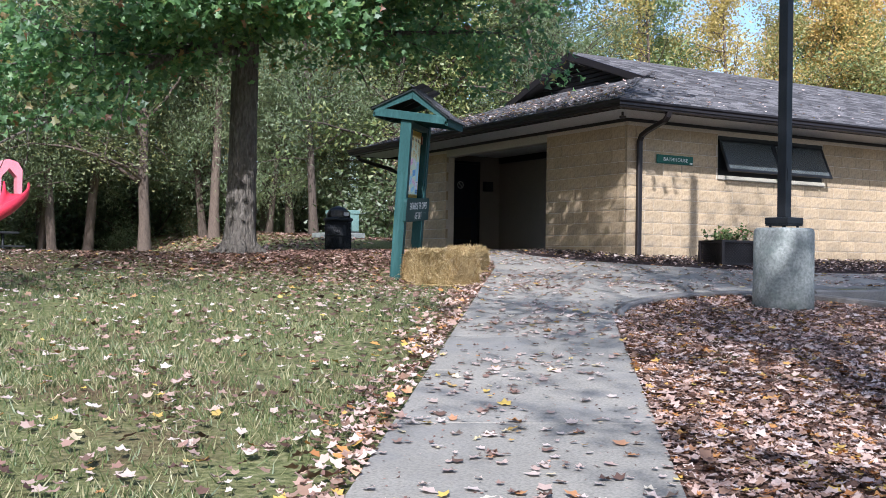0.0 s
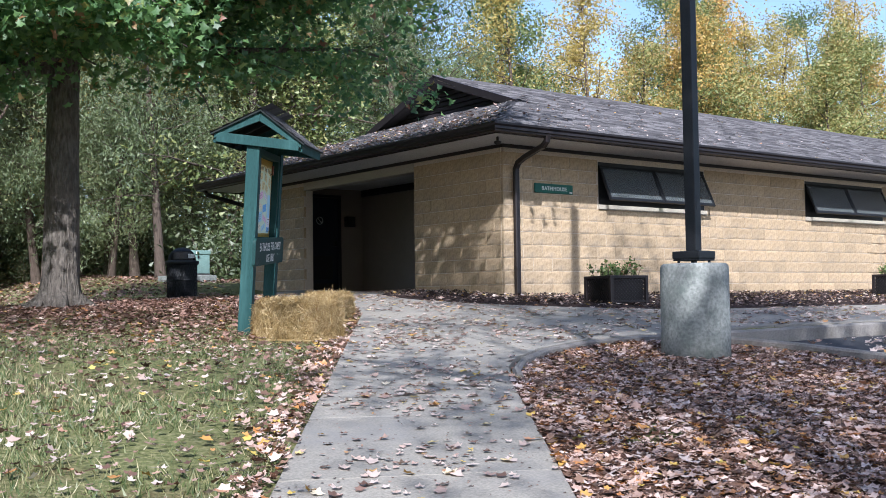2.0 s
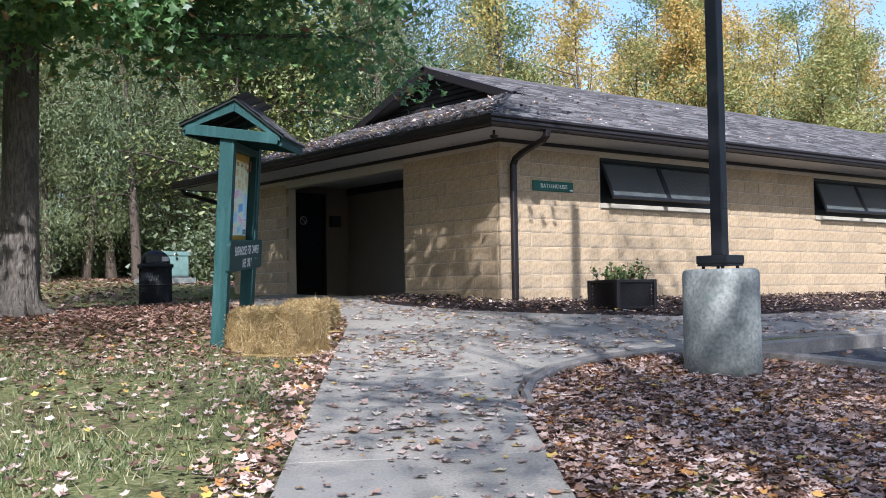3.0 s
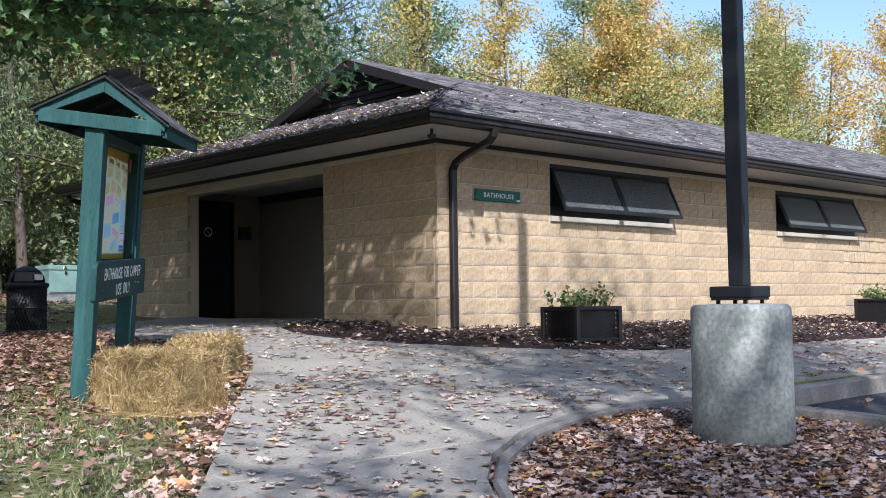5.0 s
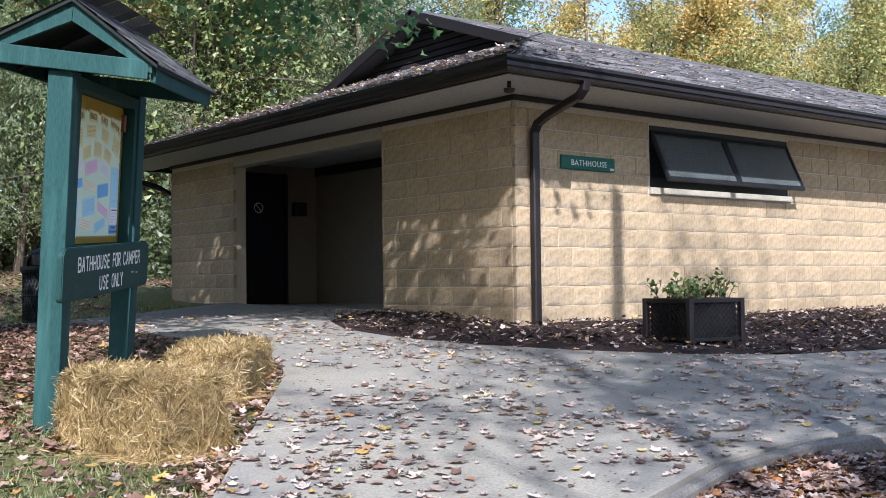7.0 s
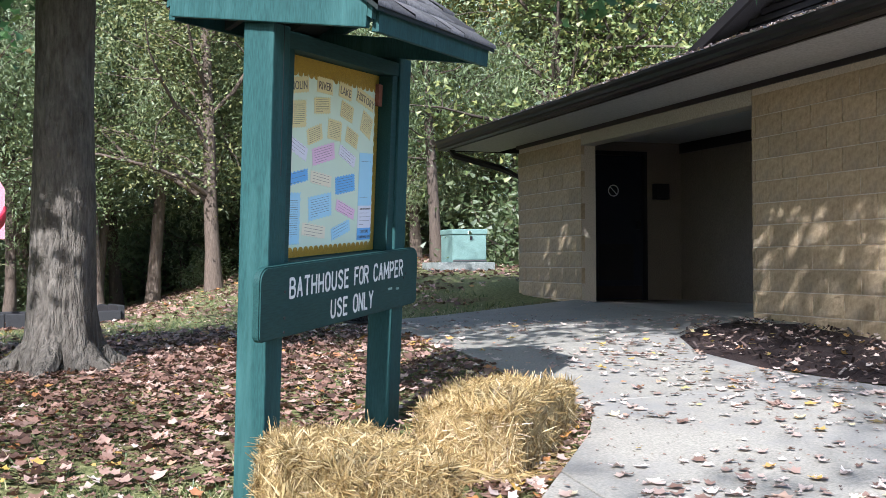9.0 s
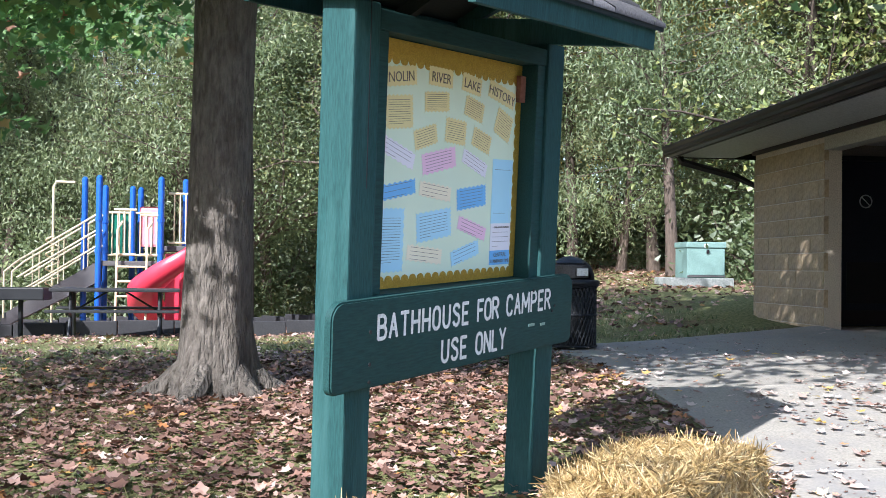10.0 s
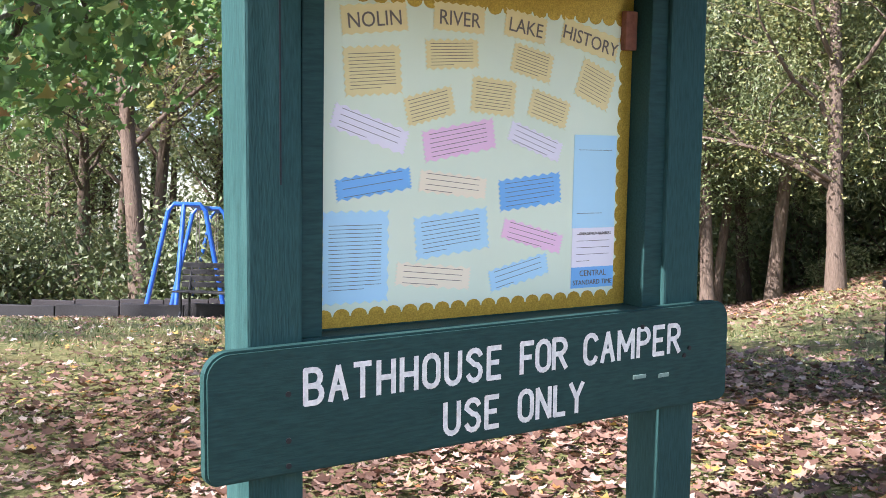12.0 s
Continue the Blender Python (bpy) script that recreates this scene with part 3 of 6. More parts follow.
def extruded(profile, along, start, end, base):
    """A profile (out, z) drawn along x or y from start to end at the eave line base; mitred outside corner at start."""
    bm = bmesh.new()
    rings = []
    for e, k in ((start, 0), (end, 1)):
        ring = []
        for o, z in profile:
            s = e + (o if k == 0 else 0)
            ring.append(bm.verts.new((s, base + o, z) if along == "x" else (base + o, s, z)))
        rings.append(ring)
    n = len(profile)
    for j in range(n):
        bm.faces.new((rings[0][j], rings[0][(j + 1) % n], rings[1][(j + 1) % n], rings[1][j]))
    bm.faces.new(rings[0])
    bm.faces.new(rings[1])
    bmesh.ops.recalc_face_normals(bm, faces=bm.faces)
    return bm


gutter = thing("gutter", Matrix.Identity(4), "dark bronze metal gutter along the eaves", "gutter", kind="structure")
part("run", extruded(gutter_profile, "x", OX, EX, OY), M_BRONZE, gutter)
part("run", extruded(gutter_profile, "y", OY, OYN, OX), M_BRONZE, gutter)
bm = bmesh.new()
box(bm, (OX + 0.002, OY + 0.002, 4.235), (EX, OY + 0.03, 4.37))
box(bm, (OX + 0.002, OY + 0.03, 4.235), (OX + 0.03, OYN, 4.37))
box(bm, (OX + 0.03, OYN - 0.03, 4.235), (EX, OYN, 4.37))
structure(part("fascia", bm, M_BRONZE), "dark bronze fascia board under the roof edge", "fascia")
bm = bmesh.new()
box(bm, (WX - 0.03, WY - 0.03, 4.195), (EX, WY - 0.002, 4.249), 0.004)
box(bm, (WX - 0.03, WY, 4.195), (WX - 0.002, NY, 4.249), 0.004)
structure(part("frieze", bm, M_BRONZE), "dark frieze board at the top of the wall", "trim")

# roof
SLOPE, RY = 0.367, 17.4
GX = 14.25


def south_z(y):
    return 4.385 + SLOPE * (y - OY)


def tabs(rows, lo, hi, place, rng):
    """Overlapping shingle tabs: rows of horizontal distances up the slope."""
    V, F = [], []
    for d in rows:
        a = lo(d) - rng.uniform(0, 0.3)
        end = hi(d)
        while a < end:
            b = a + rng.choice([0.18, 0.24, 0.3, 0.36])
            l, r = max(a, lo(d)), min(b, end) - 0.006
            if r - l > 0.03:
                t = rng.uniform(0.01, 0.022)
                n = len(V)
                V += [place(l, d - 0.005, t), place(r, d - 0.005, t), place(r, d + 0.14, 0.004), place(l, d + 0.14, 0.004), place(l, d - 0.005, 0), place(r, d - 0.005, 0)]
                F += [(n, n + 1, n + 2), (n, n + 2, n + 3), (n + 4, n + 5, n + 1), (n + 4, n + 1, n)]
            a = b
    return V, F


rng = np.random.default_rng(11)
roof = thing("roof", Matrix.Identity(4), "grey asphalt shingle hip roof with a small dark gable", "roof", kind="structure")
bm = bmesh.new()
def quad(bm, pts):
    return bm.faces.new([bm.verts.new(p) for p in pts])
gz = south_z(OY + GX - OX)
quad(bm, [(OX, OY, 4.37), (EX, OY, 4.37), (EX, RY, south_z(RY) - 0.015), (GX, RY, south_z(RY) - 0.015), (GX, OY + GX - OX, gz - 0.015)])
quad(bm, [(OX, OYN, 4.37), (GX, OYN - GX + OX, gz - 0.015), (GX, RY, south_z(RY) - 0.015), (EX, RY, south_z(RY) - 0.015), (EX, OYN, 4.37)])
quad(bm, [(OX, OY, 4.37), (GX, OY + GX - OX, gz - 0.015), (14.75, OY + GX - OX, gz + 0.15), (14.75, OYN - GX + OX, gz + 0.15), (GX, OYN - GX + OX, gz - 0.015), (OX, OYN, 4.37)])
part("deck", bm, M_SHINGLE, roof)
V, F = tabs(np.arange(0.0, RY - OY - 0.05, 0.135), lambda d: OX + min(d, GX - OX), lambda d: EX, lambda a, d, t: (a, OY + d, south_z(OY + d) + t), rng)
tagged(mesh_np("shingles", V, F, M_SHINGLE, roof), kind="stuff")
V, F = tabs(np.arange(0.0, GX - OX + 0.45, 0.135), lambda d: OY + min(d, GX - OX), lambda d: OYN - min(d, GX - OX), lambda a, d, t: (OX + d, a, south_z(OY + d) + t), rng)
tagged(mesh_np("shingles", V, F, M_SHINGLE, roof), kind="stuff")
# hip and ridge caps
for (p, q) in (((OX, OY), (GX, OY + GX - OX)),):
    n = 16
    for k in range(n):
        a, b = k / n, (k + 1.15) / n
        z = [4.395 + SLOPE * (GX - OX) * s for s in (a, min(b, 1))]
        x = [p[0] + (q[0] - p[0]) * s for s in (a, min(b, 1))]
        y = [p[1] + (q[1] - p[1]) * s for s in (a, min(b, 1))]
        bm = bmesh.new()
        w = 0.1
        vs = [bm.verts.new(c) for c in ((x[0] - w, y[0] + w * 0.3, z[0] - 0.005), (x[0], y[0], z[0] + 0.022), (x[0] + w, y[0] - w * 0.3, z[0] - 0.005), (x[1] + w, y[1] - w * 0.3, z[1] - 0.01), (x[1], y[1], z[1] + 0.008), (x[1] - w, y[1] + w * 0.3, z[1] - 0.01))]
        bm.faces.new((vs[0], vs[1], vs[4], vs[5]))
        bm.faces.new((vs[1], vs[2], vs[3], vs[4]))
        part("hip_cap", bm, M_SHINGLE, roof)
bm = bmesh.new()
tube(bm, [(GX - 0.02, RY, south_z(RY) - 0.01), (EX, RY, south_z(RY) - 0.01)], 0.05, 8)
part("ridge_cap", bm, M_SHINGLE, roof)
# gablet: louvred wall, rake boards
half = RY - (OY + GX - OX)
bm = bmesh.new()
quad(bm, [(14.66, RY - half, gz + 0.02), (14.66, RY + half, gz + 0.02), (14.66, RY, south_z(RY) - 0.03)])
gable = part("gable_wall", bm, M_GABLE, roof, "dark louvred gable end")
for k in range(7):
    z = gz + 0.12 + 0.095 * k
    w = half - 0.3 - (z - gz) / SLOPE
    if w > 0.1:
        part("slat", bx((14.58, RY - w, z), (14.655, RY + w, z + 0.075), 0.004, None), M_GABLE, gable)
for s in (-1, 1):
    bm = bmesh.new()
    y0, y1 = RY + s * (half + 0.12), RY
    z0, z1 = south_z(OY + GX - OX) - 0.12, south_z(RY) - 0.07
    vs = [bm.verts.new(c) for x in (GX - 0.02, GX + 0.03) for c in ((x, y0, z0), (x, y0, z0 + 0.14), (x, y1, z1 + 0.09), (x, y1, z1 - 0.06))]
    for f in ((0, 1, 2, 3), (7, 6, 5, 4), (0, 4, 5, 1), (1, 5, 6, 2), (3, 2, 6, 7), (0, 3, 7, 4)):
        bm.faces.new([vs[i] for i in f])
    bmesh.ops.recalc_face_normals(bm, faces=bm.faces)
    part("rake_board", bm, M_BRONZE, roof, "dark bronze rake board")

# downspouts
def square_pipe(pts, w=0.045):
    bm = bmesh.new()
    rings = []
    for k, p in enumerate(pts):
        p = Vector(p)
        d = (Vector(pts[min(k + 1, len(pts) - 1)]) - Vector(pts[max(k - 1, 0)])).normalized()
        u = Vector((1, 0, 0)) if abs(d.x) < 0.8 else Vector((0, 1, 0))
        u = (u - d * u.dot(d)).normalized()
        v = d.cross(u)
        rings.append([bm.verts.new(p + u * a * w + v * b * w * 0.8) for a, b in ((-1, -0.7), (-0.7, -1), (0.7, -1), (1, -0.7), (1, 0.7), (0.7, 1), (-0.7, 1), (-1, 0.7))])
    for a, b in zip(rings, rings[1:]):
        for j in range(8):
            bm.faces.new((a[j], a[(j + 1) % 8], b[(j + 1) % 8], b[j]))
    bm.faces.new(rings[0][::-1])
    bm.faces.new(rings[-1])
    bmesh.ops.recalc_face_normals(bm, faces=bm.faces)
    return bm


spout = thing("downspout", pose(0, 0, 0), "dark bronze square downspout with an elbow at the eave", "downspout")
part("pipe", square_pipe([(12.6, 12.5, 4.27), (12.6, 12.52, 4.19), (12.61, 12.6, 4.13), (12.68, 13.1, 4.02), (12.705, 13.27, 3.96), (12.71, 13.33, 3.87), (12.71, 13.33, 1.88)]), M_BRONZE, spout)
part("boot", bx((12.62, 13.2, 1.78), (12.82, 13.38, 1.9), 0.012), M_BRONZE, spout)
spout2 = thing("downspout", pose(0, 0, 0), "dark bronze downspout at the far corner of the eaves", "downspout")
part("pipe", square_pipe([(11.75, 22.15, 4.25), (11.78, 22.12, 4.17), (12.4, 21.75, 3.95), (12.6, 21.52, 3.8), (12.62, 21.5, 2.0)]), M_BRONZE, spout2)
lamp = thing("soffit_fixture", pose(11.98, 12.9, 4.25), "small bronze fixture under the soffit corner", "light fixture")
part("stem", tb([(0, 0, 0), (0, 0, -0.06)], 0.02, 10), M_BRONZE, lamp)
part("head", lathe([(0.02, -0.06), (0.055, -0.07), (0.05, -0.1), (0.03, -0.11)], 16), M_BRONZE, lamp)

# windows
def awning_window(x0, x1):
    name = "window_1" if x0 < 16 else "window_2"
    w = thing(name, pose(x0, WY, SILL), "dark bronze awning window with two sashes tilted open", "window", kind="structure")
    L, H = x1 - x0, HEAD - SILL
    part("window_sill", bx((-0.02, -0.035, 0.0), (L + 0.02, 0.12, 0.075), 0.006), M_LINTEL, w, "pale concrete sill")
    for lo, hi in (((0, 0.02, 0.075), (L, 0.1, 0.2)), ((0, 0.02, H - 0.05), (L, 0.1, H)), ((0, 0.02, 0.2), (0.05, 0.1, H - 0.05)), ((L - 0.05, 0.02, 0.2), (L, 0.1, H - 0.05)), ((L / 2 - 0.025, 0.02, 0.2), (L / 2 + 0.025, 0.1, H - 0.05))):
        part("window_frame", bx(lo, hi, 0.004), M_BLACK, w)
    # opaque black sheet drawn in place of the dark room behind the sashes
    part("back_glass", bx((0.04, 0.11, 0.1), (L - 0.04, 0.118, H - 0.03)), M_BLACK, w, "black sheet standing in for the dark room behind")
    tilt = Matrix.Translation((0, 0.02, H - 0.06)) @ Matrix.Rotation(radians(-24), 4, "X")
    hs = H - 0.14
    for a, b in ((0.02, L / 2 - 0.005), (L / 2 + 0.005, L - 0.02)):
        sash = part("sash", bx((a, -0.02, -0.045), (b, 0.015, 0.0), 0.004, tilt), M_BLACK, w)
        for lo, hi in (((a, -0.02, -hs), (b, 0.015, -hs + 0.05)), ((a, -0.02, -hs + 0.05), (a + 0.04, 0.015, -0.045)), ((b - 0.04, -0.02, -hs + 0.05), (b, 0.015, -0.045))):
            part("rail", bx(lo, hi, 0.004, tilt), M_BLACK, sash)
        g = part("pane", bx((a + 0.036, -0.006, -hs + 0.046), (b - 0.036, 0.0, -0.041), 0, tilt), M_GLASS, sash, "frosted grey glass")
        g.visible_shadow = False
        part("latch", bx(((a + b) / 2 - 0.04, 0.0, 0.17), ((a + b) / 2 + 0.04, 0.03, 0.21), 0.004), M_BLACK, w)
    return w


for a, b in WIN:
    awning_window(a, b)


def lettering(text, size, mat, parent, m, spacing=1.0, depth=0.002, align="LEFT"):
    cu = bpy.data.curves.new("lettering", "FONT")
    cu.body, cu.size, cu.extrude, cu.space_character, cu.align_x, cu.resolution_u = text, size, depth, spacing, align, 3
    ob = new("lettering", cu)
    dg = bpy.context.evaluated_depsgraph_get()
    me = bpy.data.meshes.new_from_object(ob.evaluated_get(dg))
    bpy.data.objects.remove(ob)
    me.transform(m)
    me.materials.clear()
    me.materials.append(mat)
    o = new("lettering", me)
    o.parent = parent
    return o


UP = Matrix.Rotation(radians(90), 4, "X")
sign = thing("bathhouse_sign", pose(13.13, WY - 0.004, 3.535), "green plate sign with white BATHHOUSE lettering", "sign")
part("plate", bx((0, -0.025, 0), (0.82, 0, 0.15), 0.012), M_SIGN, sign)
lettering("BATHHOUSE", 0.088, M_WHITE, sign, Matrix.Translation((0.14, -0.027, 0.045)) @ UP, 1.12)
part("badge", bx((0.74, -0.028, 0.015), (0.8, -0.024, 0.04)), M_WHITE, sign, "small white badge")

# ---- light pole ----
pole = thing("light_pole", pose(9.92, 7.67, 0), "square black steel light pole on a round concrete pier", "light pole")
pz = float(ground_z(9.92, 7.67)) - 0.1
prof = [(0.325, pz), (0.322, pz + 0.3), (0.318, 2.17), (0.31, 2.195), (0.29, 2.208), (0.1, 2.212)]
pier = lathe(prof, 48)
for v in pier.verts:
    k = 0.005 * noise.noise(v.co * 7) + 0.004 * noise.noise(v.co * 19)
    v.co.x += v.co.x * k * 3
    v.co.y += v.co.y * k * 3
pier_ob = part("pier", pier, M_POST_CONC, pole, "mottled grey-green round concrete pier", True)
YAW = Matrix.Rotation(radians(8), 4, "Z")
for sx in (-1, 1):
    for sy in (-1, 1):
        part("bolt", tb([(0.1 * sx, 0.1 * sy, 2.2), (0.1 * sx, 0.1 * sy, 2.25)], 0.014, 8), M_BLACK, pole)
part("base_plate", bx((-0.14, -0.14, 2.235), (0.14, 0.14, 2.25), 0.004, YAW), M_BLACK, pole)
part("base_cover", bx((-0.147, -0.147, 2.25), (0.147, 0.147, 2.325), 0.012, YAW), M_BLACK, pole, "black base cover")
part("shaft", bx((-0.055, -0.055, 2.325), (0.055, 0.055, 8.6), 0.01, YAW), M_BLACK, pole)
part("hand_hole_cover", bx((-0.03, -0.059, 2.72), (0.03, -0.055, 2.86), 0.002, YAW), M_BLACK, pole)

# ---- kiosk ----
KD = math.degrees(math.atan2(0.7753, 0.6316))
LEAN_K = 4.0
kb = 1.45
KM = Matrix.Translation((7.241 + 0.6316 * 0.8125, 11.356 + 0.7753 * 0.8125, 2.48)) @ Matrix.Rotation(radians(KD), 4, "Z") @ Matrix.Rotation(radians(LEAN_K), 4, "X") @ Matrix.Rotation(radians(-3.6), 4, "Y") @ Matrix.Translation((-0.8125, 0, kb - 2.48))
kiosk = thing("notice_kiosk", KM, "green-stained timber notice kiosk with a gabled roof", "notice board")
def kz(z):
    return z - kb
TILT_P = Matrix.Translation((-0.015, 0, kz(2.48)))
for u in (0.1, 1.4):
    bm = bx((u, 0.035, -0.15), (u + 0.14, 0.175, kz(3.62)), 0.008)
    post = part("post", bm, M_GREEN, kiosk)
    if u < 1:
        part("crack", bx((u + 0.083, 0.0335, kz(3.0)), (u + 0.087, 0.036, kz(3.62))), M_BLACK, post, "dark drying crack")
# rounded plank
def plank_mesh():
    bm = bmesh.new()
    L, h, r = 1.655, 0.152, 0.06
    pts = []
    for cx, cz, a0 in ((L - r, h - r, 0), (r, h - r, 90), (r, -h + r * 0.5, 180), (L - r, -h + r * 0.5, 270)):
        rr = r if cz > 0 else r * 0.5
        cx2 = cx if cz > 0 else (L - rr if cx > 1 else rr)
        pts += [(cx2 + rr * math.cos(radians(a0 + k * 15)), cz + rr * math.sin(radians(a0 + k * 15))) for k in range(7)]
    f = bm.faces.new([bm.verts.new((x, 0.0, z)) for x, z in pts])
    ext = bmesh.ops.extrude_face_region(bm, geom=[f])
    for v in ext["geom"]:
        if isinstance(v, bmesh.types.BMVert):
            v.co.y += 0.036
    bmesh.ops.recalc_face_normals(bm, faces=bm.faces)
    es = [e for e in bm.edges if abs(e.verts[0].co.y - e.verts[1].co.y) < 1e-6]
    bmesh.ops.bevel(bm, geom=es, offset=0.006, segments=2, affect="EDGES")
    for v in bm.verts:
        v.co = TILT_P @ v.co
    return bm


plank = part("plank", plank_mesh(), M_PLANK, kiosk, "dark green routed plank with white letters")


def stroke_text(text, height, x0, x1, z0, mat, parent):
    """Narrow single-stroke letters with round strokes, as routed by hand."""
    arc = lambda cx, cz, rx, rz, a, b: [(cx + rx * math.cos(radians(t)), cz + rz * math.sin(radians(t))) for t in np.linspace(a, b, 9)]
    oval = arc(0.5, 0.72, 0.5, 0.28, 0, 180) + arc(0.5, 0.28, 0.5, 0.28, 180, 360) + [(1.0, 0.72)]
    glyph = {"B": [[(0, 0), (0, 1)] , [(0, 1)] + arc(0.5, 0.76, 0.42, 0.24, 90, -90) + [(0, 0.52)], [(0, 0.52)] + arc(0.55, 0.26, 0.45, 0.26, 90, -90) + [(0, 0)]],
             "A": [[(0, 0), (0.5, 1), (1, 0)], [(0.2, 0.36), (0.8, 0.36)]], "T": [[(0, 1), (1, 1)], [(0.5, 1), (0.5, 0)]],
             "H": [[(0, 0), (0, 1)], [(1, 0), (1, 1)], [(0, 0.5), (1, 0.5)]], "O": [oval], "U": [[(0, 1), (0, 0.28)] + arc(0.5, 0.28, 0.5, 0.28, 180, 360) + [(1, 1)]],
             "S": [arc(0.5, 0.75, 0.48, 0.25, 20, 180) + arc(0.5, 0.27, 0.48, 0.27, 90, -160)], "E": [[(1, 1), (0, 1), (0, 0), (1, 0)], [(0, 0.52), (0.8, 0.52)]],
             "F": [[(1, 1), (0, 1), (0, 0)], [(0, 0.52), (0.8, 0.52)]], "R": [[(0, 0), (0, 1)] + arc(0.5, 0.75, 0.48, 0.25, 90, -90) + [(0, 0.5)], [(0.45, 0.5), (1, 0)]],
             "C": [arc(0.5, 0.72, 0.5, 0.28, 20, 180) + arc(0.5, 0.28, 0.5, 0.28, 180, 340)], "M": [[(0, 0), (0, 1), (0.5, 0.3), (1, 1), (1, 0)]],
             "P": [[(0, 0), (0, 1)] + arc(0.5, 0.74, 0.48, 0.26, 90, -90) + [(0, 0.48)]], "N": [[(0, 0), (0, 1), (1, 0), (1, 1)]], "L": [[(0, 1), (0, 0), (0.9, 0)]], "Y": [[(0, 1), (0.5, 0.5), (1, 1)], [(0.5, 0.5), (0.5, 0)]]}
    w_of = lambda ch: height * (0.66 if ch == "M" else 0.46 if ch in "FEL" else 0.52)
    gap = (x1 - x0 - sum(w_of(ch) for ch in text)) / (len(text) - 1)
    x = x0
    for ch in text:
        bm = bmesh.new()
        w = w_of(ch)
        for line in glyph[ch]:
            pts = [Vector((x + px * w, -0.0005, z0 + pz_ * height)) for px, pz_ in line]
            for j, (a, b) in enumerate(zip(pts, pts[1:])):
                lift = Vector((0, -0.0002 * (j % 4 + 4 * glyph[ch].index(line)), 0))
                d = (b - a)
                if d.length < 1e-5:
                    continue
                d.normalize()
                n = Vector((-d.z, 0, d.x)) * 0.0068
                a2, b2 = a - d * 0.004, b + d * 0.004
                vs = [bm.verts.new(TILT_P @ (c + lift)) for c in (a2 - n, b2 - n, b2 + n, a2 + n)]
                bm.faces.new(vs)
        for f in bm.faces:
            f.normal_update()
        part("letter", bm, mat, parent, "white painted routed letter")
        x += w + gap


for word, x0, x1, z0 in (("BATHHOUSE", 0.244, 0.801, 0.012), ("FOR", 0.872, 1.021, 0.014), ("CAMPER", 1.09, 1.447, 0.015), ("USE", 0.633, 0.796, -0.117), ("ONLY", 0.868, 1.083, -0.115)):
    stroke_text(word, 0.078, x0, x1, z0, M_WHITE, plank)
for u, w, z in ((1.27, 0.05, -0.05), (1.37, 0.04, -0.056)):
    part("scuff", bx((u, -0.0015, z), (u + w, 0.002, z + 0.012), 0.001, TILT_P), M_TRANS, plank, "pale bare scuff in the paint")
for u, z in ((0.2, 0.04), (0.2, -0.07), (0.2, -0.13), (1.47, 0.0), (1.49, 0.02), (1.3, 0.1)):
    part("screw", tb([TILT_P @ Vector((u, -0.003, z)), TILT_P @ Vector((u, 0.004, z))], 0.007, 8), M_BLACK, plank)

# framed notice case between the posts
SK = Matrix.Rotation(radians(0.6), 4, "Y")
CASE = Matrix.Translation((0.24, 0, kz(2.585))) @ SK @ Matrix.Diagonal((0.955, 1, 1, 1))
# rails and stiles take the darker plank green, shade put into their colour
part("case_rail", bx((0.0, 0.045, 0.0), (1.215, 0.165, 0.05), 0.004, CASE), M_PLANK, kiosk)
part("case_rail", bx((0.0, 0.045, 0.95), (1.215, 0.165, 1.02), 0.004, CASE), M_PLANK, kiosk)
part("case_stile", bx((0.0, 0.05, 0.05), (0.06, 0.165, 0.95), 0.004, CASE), M_PLANK, kiosk)
part("case_stile", bx((1.14, 0.05, 0.05), (1.215, 0.165, 0.95), 0.004, CASE), M_PLANK, kiosk)
part("back_panel", bx((0.06, 0.13, 0.05), (1.14, 0.15, 0.95), 0, CASE), M_GREEN, kiosk)
# paper colours
def paper(name, c, r=0.7):
    m = bpy.data.materials.new(name)
    m.use_nodes = True
    nt = m.node_tree
    b = nt.nodes["Principled BSDF"]
    nt.links.new(mixc(nt, noise_tex(nt, 5, 4), tuple(v * 0.9 for v in c), c), b.inputs["Base Color"])
    b.inputs["Roughness"].default_value = r
    return m


P_MINT, P_GOLD = paper("mint_paper", (0.74, 0.85, 0.66)), material("gold_glitter", (0.42, 0.27, 0.04), (0.72, 0.5, 0.08), 60, 260, 0.35, 0.5, bump=0.5, dist=0.002)
P_YEL, P_PINK, P_BLUE, P_SKY, P_CREAM, P_LILAC = (paper(n, c) for n, c in (("yellow_paper", (0.82, 0.72, 0.36)), ("pink_paper", (0.9, 0.6, 0.76)), ("blue_paper", (0.2, 0.5, 0.86)), ("sky_paper", (0.45, 0.75, 0.9)), ("cream_paper", (0.9, 0.83, 0.62)), ("lilac_paper", (0.85, 0.83, 0.88))))
P_INK = paper("print_ink", (0.17, 0.15, 0.13))
YB = 0.128


